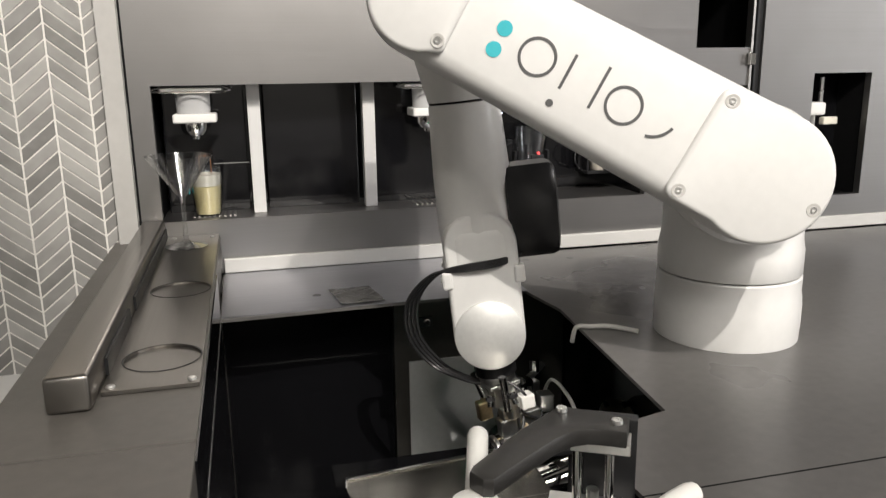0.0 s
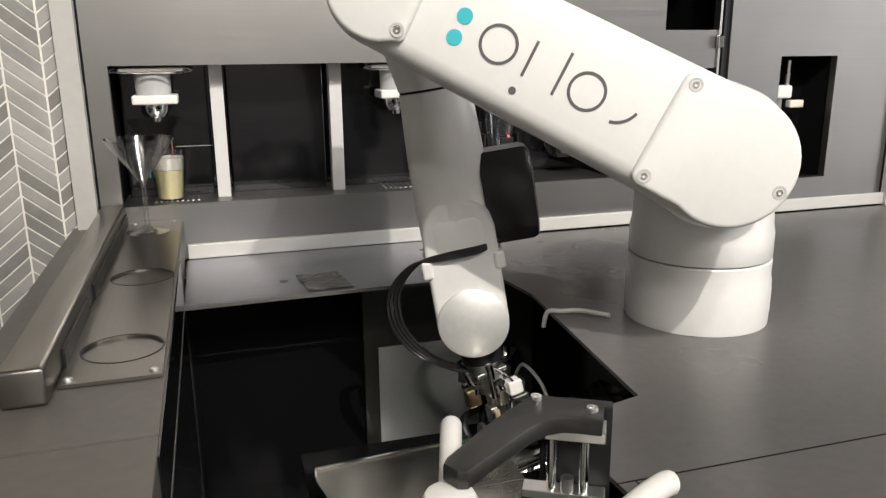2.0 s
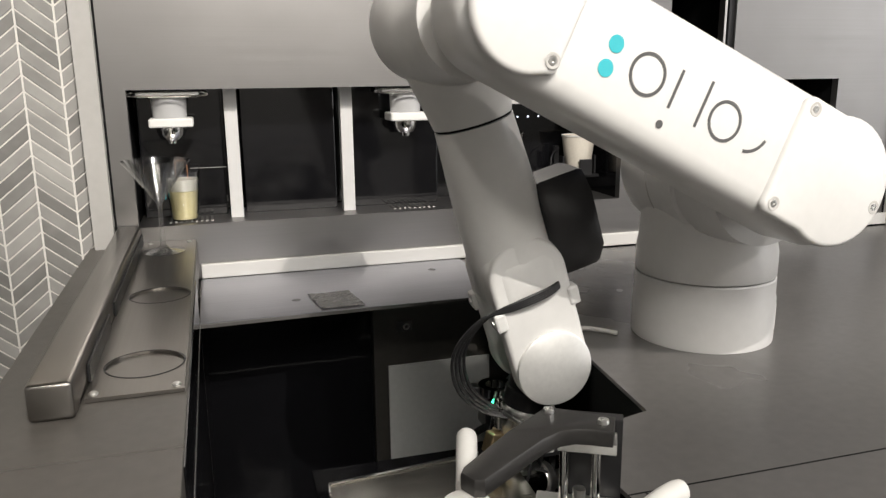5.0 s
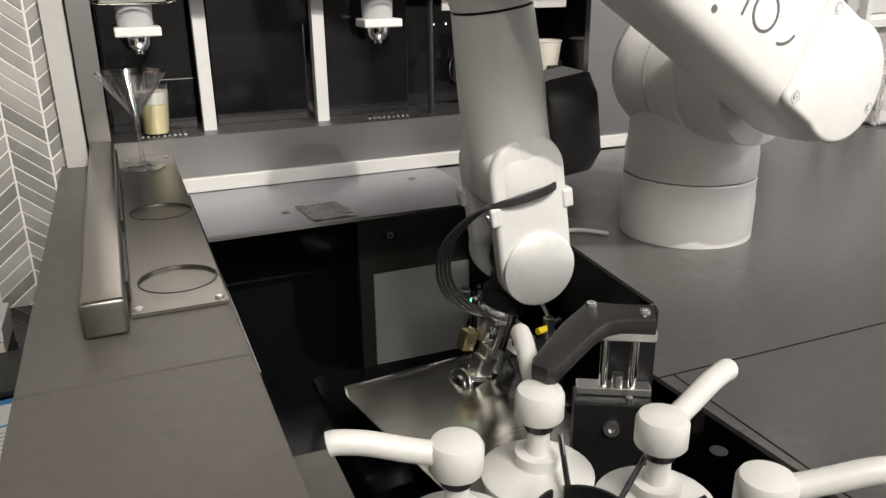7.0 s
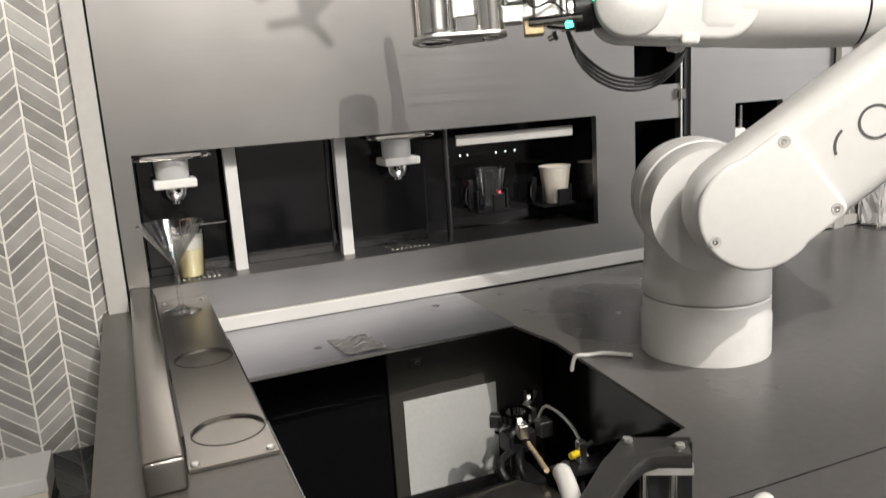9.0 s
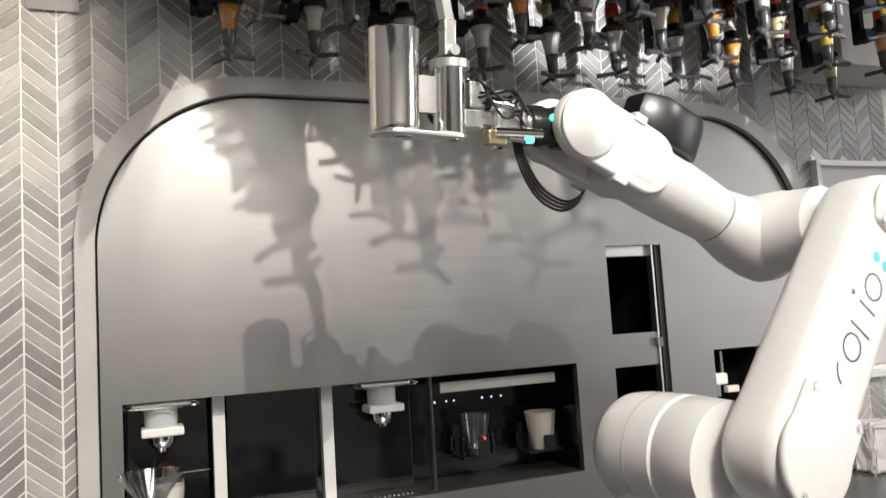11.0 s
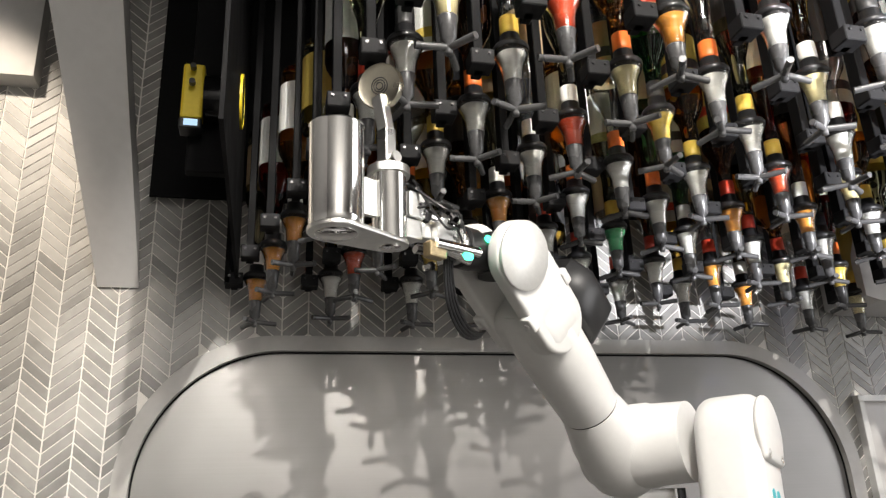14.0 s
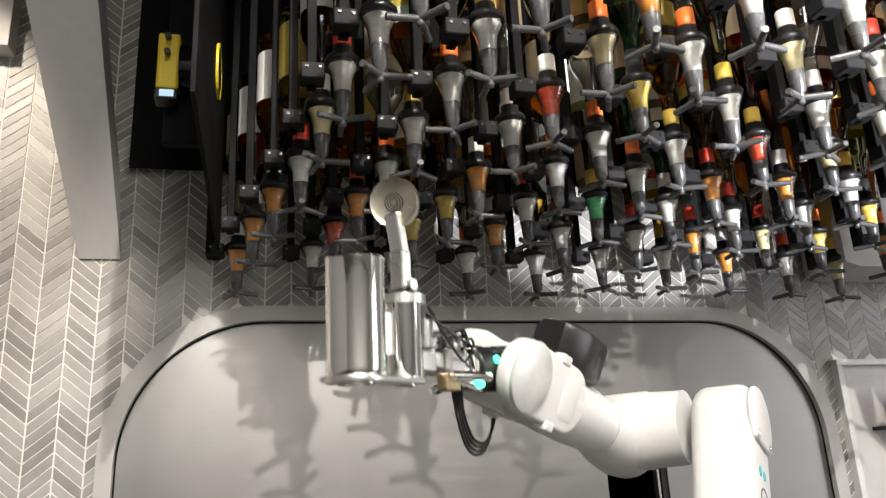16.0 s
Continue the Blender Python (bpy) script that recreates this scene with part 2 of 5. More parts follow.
def turned(profile, seg=32, m=None, bm=None, closed=False):
    """A solid of revolution about z from (radius, z) pairs; radius 0 closes an end."""
    b = bmesh.new()
    rings = []
    for r, z in profile:
        if r <= 1e-6:
            rings.append([b.verts.new((0, 0, z))])
        else:
            rings.append([b.verts.new((r * math.cos(2 * math.pi * i / seg), r * math.sin(2 * math.pi * i / seg), z)) for i in range(seg)])
    pairs = list(zip(rings, rings[1:]))
    if closed:
        pairs.append((rings[-1], rings[0]))
    for a, c in pairs:
        for i in range(seg):
            j = (i + 1) % seg
            if len(a) == 1 and len(c) == 1:
                continue
            if len(a) == 1:
                b.faces.new((a[0], c[i], c[j]))
            elif len(c) == 1:
                b.faces.new((a[i], a[j], c[0]))
            else:
                b.faces.new((a[i], a[j], c[j], c[i]))
    return merge(bm, b, m)


def rod(a, c, r, seg=12, bm=None, r2=None):
    a, c = Vector(a), Vector(c)
    r2 = r if r2 is None else r2
    m = Matrix.Translation(a) @ (c - a).to_track_quat("Z", "Y").to_matrix().to_4x4()
    d = (c - a).length
    return turned([(0, 0), (r, 0), (r2, d), (0, d)], seg, m, bm)


def tube(points, r, seg=8, bm=None, steps=6):
    """A bent cable through points, smoothed."""
    p = [Vector(q) for q in points]
    line = []
    for i in range(len(p) - 1):
        a, b2, c, d = p[max(i - 1, 0)], p[i], p[i + 1], p[min(i + 2, len(p) - 1)]
        for k in range(steps):
            t = k / steps
            line.append(0.5 * (2 * b2 + (c - a) * t + (2 * a - 5 * b2 + 4 * c - d) * t * t + (3 * b2 - a - 3 * c + d) * t ** 3))
    line.append(p[-1])
    b = bmesh.new()
    rings = []
    for i, q in enumerate(line):
        way = (line[min(i + 1, len(line) - 1)] - line[max(i - 1, 0)]).normalized()
        side = way.cross(Vector((0.31, 0.17, 0.93))).normalized()
        up = way.cross(side)
        rings.append([b.verts.new(q + r * (math.cos(2 * math.pi * k / seg) * side + math.sin(2 * math.pi * k / seg) * up)) for k in range(seg)])
    for a, c in zip(rings, rings[1:]):
        for i in range(seg):
            b.faces.new((a[i], a[(i + 1) % seg], c[(i + 1) % seg], c[i]))
    b.faces.new(rings[0]), b.faces.new(rings[-1])
    return merge(bm, b)


def prism(outline, z0, z1, bevel=0.0, m=None, bm=None, seg=2):
    """An outline of (x, y) drawn up from z0 to z1."""
    b = bmesh.new()
    low = [b.verts.new((x, y, z0)) for x, y in outline]
    top = [b.verts.new((x, y, z1)) for x, y in outline]
    n = len(outline)
    b.faces.new(low[::-1])
    b.faces.new(top)
    for i in range(n):
        b.faces.new((low[i], low[(i + 1) % n], top[(i + 1) % n], top[i]))
    bmesh.ops.recalc_face_normals(b, faces=b.faces)
    if bevel:
        edges = [e for e in b.edges if abs(e.verts[0].co.z - e.verts[1].co.z) < 1e-6]
        bmesh.ops.bevel(b, geom=edges, offset=bevel, segments=seg, affect="EDGES", profile=0.5)
    return merge(bm, b, m)


def sheet(outer, holes, y0, y1, bm=None):
    """A wall slab in the plane of x and z between y0 (front) and y1 with holes through it, outlines of (x, z)."""
    b = bmesh.new()
    edges = []
    for ring in (outer, *holes):
        vs = [b.verts.new((x, y0, z)) for x, z in ring]
        edges += [b.edges.new((vs[i], vs[(i + 1) % len(vs)])) for i in range(len(vs))]
    bmesh.ops.triangle_fill(b, use_beauty=True, edges=edges)
    got = bmesh.ops.extrude_face_region(b, geom=b.faces[:])
    for v in got["geom"]:
        if isinstance(v, bmesh.types.BMVert):
            v.co.y = y1
    return merge(bm, b)


def slab(outer, holes, z0, z1, bm=None):
    """The same lying down, outlines of (x, y)."""
    b = sheet(outer, holes, 0, 1)
    for v in b.verts:
        v.co = Vector((v.co.x, v.co.z, z1 if v.co.y < 0.5 else z0))
    return merge(bm, b)


def rect(x0, z0, x1, z1):
    return [(x0, z0), (x1, z0), (x1, z1), (x0, z1)]


def arch(x0, x1, z0, z1, r, n=20):
    """An opening with a level top and round upper corners."""
    out = [(x0, z0), (x1, z0)]
    out += [(x1 - r + r * math.cos(a), z1 - r + r * math.sin(a)) for a in (math.pi / 2 * i / n for i in range(n + 1))]
    out += [(x0 + r - r * math.cos(a), z1 - r + r * math.sin(a)) for a in (math.pi / 2 * (1 - i / n) for i in range(n + 1))]
    return out

# ---- the room ----
COUNTER = 0.9
PANEL = arch(-0.048, 1.997, 0.90, 2.015, 0.366)
RING = arch(-0.088, 2.037, 0.90, 2.056, 0.395)
NICHE, SLOT, HATCH = rect(0.0, 1.022, 1.145, 1.31), rect(1.268, 1.04, 1.456, 1.63), rect(1.615, 0.99, 1.793, 1.312)


def room():
    floor = part("floor", box(-3, -5, -0.1, 5, 1.2, 0), FLOOR_TILE)
    tagged(floor, "dark polished stone floor behind the bar", "floor", kind="structure")
    for name, b in (("wall_south", box(-3, -5.1, 0, 5, -5, 3.6)), ("wall_west", box(-3.1, -5.1, 0, -3, 1.2, 3.6)), ("wall_east", box(5, -5.1, 0, 5.1, 1.2, 3.6)), ("wall_behind_panel", box(-3, 0.6, 0, 5, 0.7, 3.6))):
        tagged(part(name, b, PLASTER), "plain light plaster wall of the bar room", "wall", kind="structure")
    tagged(part("ceiling", box(-3, -5.1, 3.6, 5, 1.2, 3.7), BLACK_MATT), "black painted ceiling above the bottle rack", "ceiling", kind="structure")
    back = part("wall_north", sheet(rect(-3, 0, 5, 3.6), [RING], 0.0, 0.08), GROUT)
    tagged(back, "white grout bed of the tiled back wall", "wall", kind="structure")
    ring = sheet(RING, [PANEL], -0.022, 0.04)
    tagged(part("trim", ring, FRAME_PAINT), "grey painted arched frame round the steel panel", "trim", kind="structure")
    panel = part("wall_panel", sheet(PANEL, [NICHE, SLOT, HATCH], 0.0, 0.022), STEEL_DARK)
    tagged(panel, "arched dark brushed steel panel with recesses", "panel", kind="structure")
    gap = sheet(arch(-0.048, 1.997, 0.90, 2.015, 0.366), [arch(-0.043, 1.992, 0.901, 2.010, 0.361)], -0.002, 0.004)
    tagged(part("trim_shadow_gap", gap, BLACK_MATT), "thin black gap along the arched frame", "trim", kind="structure")
    strip = part("baseboard", box(0.12, -0.012, 0.902, 2.6, 0.0, 0.934, 0.002), STRIP)
    tagged(strip, "brushed aluminium upstand strip along the counter", "baseboard", kind="structure")


def tile_field():
    """Chevron tiles: upright courses of slanting pieces, turned about in every other course."""
    width, pitch, joint, slope = 0.071, 0.0315, 0.0042, 0.83
    rng = random.Random(4)
    wall = bpy.data.objects["wall_north"]
    half = width / 2 - joint / 2
    meshes = []
    for sign in (1, -1):
        b = bmesh.new()
        out = [(-half, -sign * slope * half), (half, sign * slope * half), (half, sign * slope * half + pitch - joint), (-half, -sign * slope * half + pitch - joint)]
        prism(out, 0, 0.0022, 0.0005, Matrix(((1, 0, 0, 0), (0, 0, -1, 0), (0, 1, 0, 0), (0, 0, 0, 1))), b, 1)
        bmesh.ops.recalc_face_normals(b, faces=b.faces)
        me = bpy.data.meshes.new("tile")
        b.to_mesh(me)
        b.free()
        me.materials.append(TILE)
        meshes.append(me)

    def covered(x, z):
        r = 0.395
        if z < 0.62 or z > 3.3:
            return True
        if -0.06 < x < 2.01 and z < 2.05:
            if z < 2.056 - r:
                return True
            for cx, s in ((-0.088 + r, -1), (2.037 - r, 1)):
                if (x - cx) * s > 0:
                    return math.hypot(x - cx, z - (2.056 - r)) < r - 0.004
            return True
        return 2.08 < x < 2.85 and 1.2 < z < 1.88
    rest, count = bmesh.new(), 0
    for i in range(-9, 36):
        x = -0.116 + width / 2 + width * i
        for k in range(92):
            z = 0.6226 + pitch * k
            if covered(x, z + pitch / 2):
                continue
            lean = 0.0004 * rng.uniform(-1, 1)
            if -0.42 < x < -0.05 and 1.0 < z < 2.3 or (0 < x < 0.4 and 2.05 < z < 2.3):
                ob = new("tile", meshes[i % 2])
                ob.parent = wall
                ob.location = (x, -0.0002 + lean, z)
                count += 1
            else:
                b = bmesh.new()
                b.from_mesh(meshes[i % 2])
                co = [v.co + Vector((x, lean, z)) for v in b.verts]
                vs = [rest.verts.new(c) for c in co]
                for f in b.faces:
                    rest.faces.new([vs[v.index] for v in f.verts])
                b.free()
    ob = part("tile_rows", rest, TILE, wall)
    ob["kind"] = "stuff"


def counters():
    pit = [(0.1185, -0.34), (0.708, -0.322), (0.728, -0.46), (0.69, -0.897), (0.565, -0.93), (0.56, -1.06), (0.58, -1.5), (0.1185, -1.5)]
    deck = slab([(0.117, -0.001), (3.6, -0.001), (3.6, -3.0), (0.117, -3.0)], [pit], 0.894, 0.90)
    tagged(part("counter_main", deck, DECK), "charcoal laminate bar counter with a deep well", "counter", kind="structure")
    front = part("counter_front", box(0.892, -3.0, 0.0, 3.55, -0.03, 0.87), DECK)
    tagged(front, "dark counter base below the worktop", "counter", kind="structure")
    tagged(part("counter_back_plate", box(0.119, -0.332, 0.9004, 0.712, -0.013, 0.9016), BACK_PLATE), "bluish brushed steel plate along the back of the worktop", "plate", kind="structure")
    for name, b in (("trim_joint_across", box(0.56, -1.0765, 0.8995, 3.5, -1.0745, 0.9004)), ("trim_joint_along", box(0.5795, -1.9, 0.8995, 0.5815, -1.077, 0.9004))):
        tagged(part(name, b, BLACK_MATT), "fine dark joint between worktop boards", "joint", kind="structure")
    for y0, y1 in ((-0.988, 0.0), (-2.4, -0.991)):
        b = box(-0.10, y0, 0.93, 0.116, y1, 0.985, 0.0015)
        tagged(part("counter_side", b, DECK_LEFT), "raised bronze-grey laminate side counter board", "counter", kind="structure")
    tagged(part("counter_side_base", box(-0.095, -2.4, 0.0, 0.112, 0.0, 0.928), DECK_LEFT), "bronze-grey side counter base panel", "counter", kind="structure")
    tagged(part("counter_step", box(0.118, -2.2, 0.80, 0.178, -1.04, 0.888, 0.001), DECK_LEFT), "lower laminate ledge beside the well", "counter", kind="structure")
    well = thing("well", None, "deep glossy black rinse well sunk into the counter", "well")
    z = 0.60
    part("well_shelf", box(0.30, -1.5, z - 0.02, 0.866, -0.375, z), BLACK_GLOSS, well, "black shelf that carries the fittings")
    z = 0.42
    part("well_floor", box(0.08, -1.5, z - 0.02, 0.90, -0.13, z), BLACK_GLOSS, well)
    part("shelf_leg", box(0.60, -1.45, z, 0.85, -0.40, 0.579), BLACK_MATT, well)
    part("well_wall", box(0.08, -0.145, z, 0.466, -0.13, 0.8935), BLACK_GLOSS, well)
    part("well_wall", box(0.868, -1.0, z, 0.885, -0.146, 0.8935), BLACK_GLOSS, well)
    part("well_wall", box(0.60, -1.5, z, 0.612, -1.07, 0.871), BLACK_GLOSS, well)
    part("well_wall", box(0.08, -1.5, z, 0.095, -0.146, 0.871), BLACK_GLOSS, well)
    part("liner", box(0.1162, -1.03, z, 0.1180, -0.335, 0.9835), BLACK_GLOSS, well, "glossy black side liner")
    part("recess_panel", box(0.10, -0.150, z, 0.464, -0.1455, 0.731), BLACK_GLOSS, well, "black lower panel")
    part("cabinet_panel", box(0.468, -0.160, z, 0.866, -0.13, 0.8935, 0.002), WELL_GREY, well, "dark grey cabinet panel")
    part("pale_board", box(0.499, -0.1655, z + 0.002, 0.735, -0.1605, 0.709, 0.001), PALE_BOARD, well, "pale grey board leaning on the cabinet")
    tagged(part("counter_low", box(-1.2, -1.0, 0.0, -0.135, -0.004, 0.70, 0.004), BLACK_GLOSS), "low glossy black side counter by the tiles", "counter", kind="structure")




room()
counters()

# ---- things along the panel ----


def niche():
    """The dispensing recess: a black box with white dividers, a steel sill and black back panels."""
    n = thing("dispenser_recess", None, "black dispensing recess lined with dark panels in the steel wall", "recess")
    part("back_panel", box(0.0, 0.20, 1.0, 1.16, 0.212, 1.36), BLACK_GLOSS, n)
    part("sill", box(-0.004, 0.023, 1.004, 1.15, 0.198, 1.020, 0.001), STEEL_DARK, n)
    part("top", box(-0.02, 0.023, 1.345, 1.17, 0.21, 1.355), BLACK_MATT, n)
    part("cheek", box(-0.02, 0.023, 1.0, -0.006, 0.21, 1.355), BLACK_MATT, n)
    part("cheek", box(1.151, 0.023, 1.0, 1.165, 0.21, 1.355), BLACK_GLOSS, n)
    for x in (0.193, 0.452):
        part("divider", box(x, 0.07, 1.02, x + 0.028, 0.098, 1.345, 0.001), WHITE, n, "white painted divider post")
    for x0, x1 in ((0.006, 0.186), (0.229, 0.445), (0.488, 0.70)):
        part("panel", box(x0, 0.125, 1.02, x1, 0.134, 1.345, 0.002), BLACK_GLOSS, n, "glossy black removable panel")
    part("rail", rod((0.735, 0.06, 1.02), (0.735, 0.06, 1.345), 0.0075, 12), BLACK, n)
    part("valance", box(0.76, 0.045, 1.262, 1.10, 0.052, 1.288, 0.001), FRAME_PAINT, n, "light grey valance strip")
    part("seam", box(0.11, 0.1235, 1.13, 0.19, 0.1245, 1.1312), FRAME_PAINT, n)
    b = None
    for k in range(9):
        b = box(0.57 + 0.012 * k, 0.05, 1.0202, 0.575 + 0.012 * k, 0.11, 1.0225, 0, 1, b)
    part("drip_grille", b, STEEL_LIGHT, n, "steel drip grille")
    b = None
    for k in range(9):
        b = box(0.06 + 0.011 * k, 0.045, 1.0202, 0.065 + 0.011 * k, 0.10, 1.0225, 0, 1, b)
    part("drip_grille", b, STEEL_LIGHT, n, "steel drip grille")
    tiny = glow("tiny_white_light", (0.8, 0.85, 1.0), 3)
    for x in (0.80, 0.835, 0.858, 0.945, 0.975, 1.005):
        part("indicator_light", rod((x, 0.1985, 1.222), (x, 0.2, 1.222), 0.0022, 8), tiny, n, "tiny white indicator light")
    bracket = part("cable_bracket", box(0.66, 0.03, 1.0202, 0.69, 0.034, 1.022), DARK_METAL, n)


def dispenser(x):
    d = thing("drink_dispenser", pose(x, 0.06, 1.306) @ Matrix.Diagonal((1.42, 1.3, 1.05, 1)), "white and chrome juice dispenser head hanging from the recess", "dispenser", "dispenser heads")
    part("mount", box(-0.05, -0.03, 0.0, 0.05, 0.03, 0.03, 0.004), BLACK, d)
    part("bracket", box(-0.045, -0.032, -0.012, 0.045, 0.028, 0.0, 0.003), MACHINED, d)
    part("handle", tube([(-0.042, -0.02, 0.0), (-0.055, -0.034, -0.004), (-0.045, -0.04, -0.009), (0.045, -0.04, -0.009), (0.055, -0.034, -0.004), (0.042, -0.02, 0.0)], 0.002), CHROME, d)
    part("reservoir", turned([(0, -0.012), (0.026, -0.012), (0.025, -0.055), (0, -0.055)], 24), FROST, d, "frosted clear reservoir", 40)
    part("collar", box(-0.03, -0.03, -0.072, 0.034, 0.028, -0.054, 0.003), WHITE_PLASTIC, d, "white plastic collar")
    part("spout", turned([(0, -0.072), (0.021, -0.072), (0.02, -0.088), (0.015, -0.098), (0.008, -0.1), (0.007, -0.107), (0, -0.107)], 20), CHROME, d, "chrome spout", 40)
    return d


def martini_glass(m):
    prof = [(0, 0), (0.034, 0.0005), (0.036, 0.0015), (0.03, 0.003), (0.012, 0.007), (0.0045, 0.014), (0.0038, 0.045), (0.0036, 0.085), (0.005, 0.094), (0.057, 0.172), (0.0572, 0.1735), (0.0555, 0.1735), (0.004, 0.0975), (0, 0.096)]
    g = part("martini_glass", turned(prof, 40), CLEAR, None, "", 35)
    g.matrix_basis = m
    return tagged(g, "empty clear stemmed martini glass on the side rail", "glass")


def tumbler(m):
    c = thing("juice_cup", m, "clear plastic cup of pale yellow juice on the sill", "cup")
    part("cup", turned([(0, 0), (0.026, 0), (0.028, 0.002), (0.037, 0.106), (0.038, 0.108), (0.0365, 0.108), (0.0268, 0.0025), (0, 0.0025)], 32), CLEAR_PLASTIC, c, "", 35)
    part("juice", turned([(0, 0.004), (0.0262, 0.004), (0.029, 0.035), (0.0318, 0.066), (0, 0.066)], 32), JUICE, c, "cloudy yellow juice", 35)
    part("foam", turned([(0, 0.067), (0.0319, 0.067), (0.034, 0.092), (0, 0.093)], 32), JUICE_TOP, c, "pale foam", 35)
    part("print", box(-0.0385, -0.012, 0.05, -0.0365, 0.004, 0.062), TEAL, c, "small teal mark")
    wires = tube([(-0.012, 0, 0.075), (-0.012, 0, 0.125), (-0.008, 0, 0.132), (0.008, 0, 0.132), (0.012, 0, 0.125), (0.012, 0, 0.07)], 0.0012)
    part("wire_stirrer", wires, COPPER, c, "thin brass wire hoop")


def cup_holder(m, paper):
    h = thing("cup_holder", m, "black bracket holding a paper cup" if paper else "black bracket holding a clear plastic cup", "cup holder", "cup holders")
    b = box(-0.045, 0.03, -0.02, -0.033, 0.042, 0.06, 0.001)
    box(-0.045, -0.02, -0.02, 0.045, 0.05, -0.012, 0.001, 1, b)
    part("bracket", b, BLACK, h)
    part("clip", box(-0.014, -0.042, -0.012, 0.016, -0.036, 0.03, 0.001), BLACK, h)
    part("clip", box(0.037, -0.01, -0.012, 0.042, 0.012, 0.036, 0.001), BLACK, h)
    part("clip", box(-0.042, -0.01, -0.012, -0.037, 0.012, 0.036, 0.001), BLACK, h)
    part("hose", tube([(-0.039, 0.02, 0.055), (-0.06, 0.01, 0.04), (-0.066, 0.0, 0.01), (-0.05, 0.0, -0.012)], 0.0018), BLACK, h)
    c = thing("paper_cup" if paper else "plastic_cup", m @ pose(0, 0, -0.0115), "plain cream paper cup" if paper else "empty clear plastic cup", "cup")
    prof = [(0, 0), (0.026, 0), (0.0275, 0.002), (0.0375, 0.098), (0.039, 0.0995), (0.039, 0.1015), (0.037, 0.101), (0.026, 0.004), (0, 0.004)]
    part("body", turned(prof, 36), CREAM if paper else CLEAR_PLASTIC, c, "", 35)
    part("rim", turned([(0.0372, 0.0995), (0.0395, 0.0995), (0.0395, 0.1025), (0.0372, 0.1025)], 36, None, None, True), WHITE if paper else CLEAR_PLASTIC, c, "", 35)
    if not paper:
        part("red_light", rod((0.005, -0.0365, 0.045), (0.005, -0.039, 0.045), 0.002, 8), RED_LED, c, "small red light dot")


def slot_door():
    s = thing("service_hatch", None, "tall black service opening with a steel door edge", "hatch")
    part("interior", box(1.25, 0.30, 1.0, 1.48, 0.31, 1.66), BLACK_MATT, s)
    part("shelf", box(1.268, 0.01, 1.285, 1.43, 0.03, 1.378, 0.001), STEEL_DARK, s, "dark steel crossbar")
    part("lintel", box(1.268, 0.02, 1.60, 1.44, 0.05, 1.63), STEEL_LIGHT, s)
    part("jamb", box(1.425, 0.005, 1.04, 1.432, 0.03, 1.63, 0.001), STEEL_LIGHT, s, "bright steel door edge")
    part("jamb", box(1.440, 0.008, 1.04, 1.4555, 0.04, 1.63, 0.001), BLACK, s)
    part("latch", box(1.418, -0.006, 1.335, 1.434, 0.006, 1.365, 0.002), CHROME, s)
    part("side", box(1.255, 0.024, 1.0, 1.266, 0.30, 1.66), BLACK_MATT, s)
    part("side", box(1.458, 0.024, 1.0, 1.47, 0.30, 1.66), BLACK_MATT, s)
    h = thing("tap_hatch", None, "small black recess with a pale fitting inside", "recess")
    part("interior", box(1.60, 0.12, 0.97, 1.81, 0.13, 1.33), BLACK_GLOSS, h)
    for b in (box(1.60, 0.023, 0.97, 1.612, 0.12, 1.33), box(1.796, 0.023, 0.97, 1.81, 0.12, 1.33), box(1.60, 0.023, 1.315, 1.81, 0.12, 1.33), box(1.60, 0.023, 0.97, 1.81, 0.12, 0.986)):
        part("lining", b, BLACK_MATT, h)
    part("fitting", box(1.655, 0.05, 1.20, 1.705, 0.085, 1.235, 0.006), WHITE_PLASTIC, h, "pale plastic fitting")
    part("nozzle", rod((1.675, 0.066, 1.20), (1.675, 0.066, 1.165), 0.008), MACHINED, h)
    part("hose", rod((1.70, 0.07, 1.235), (1.70, 0.07, 1.30), 0.006), MACHINED, h)
    part("lever", box(1.70, 0.05, 1.175, 1.745, 0.07, 1.195, 0.003), JUICE_TOP, h)


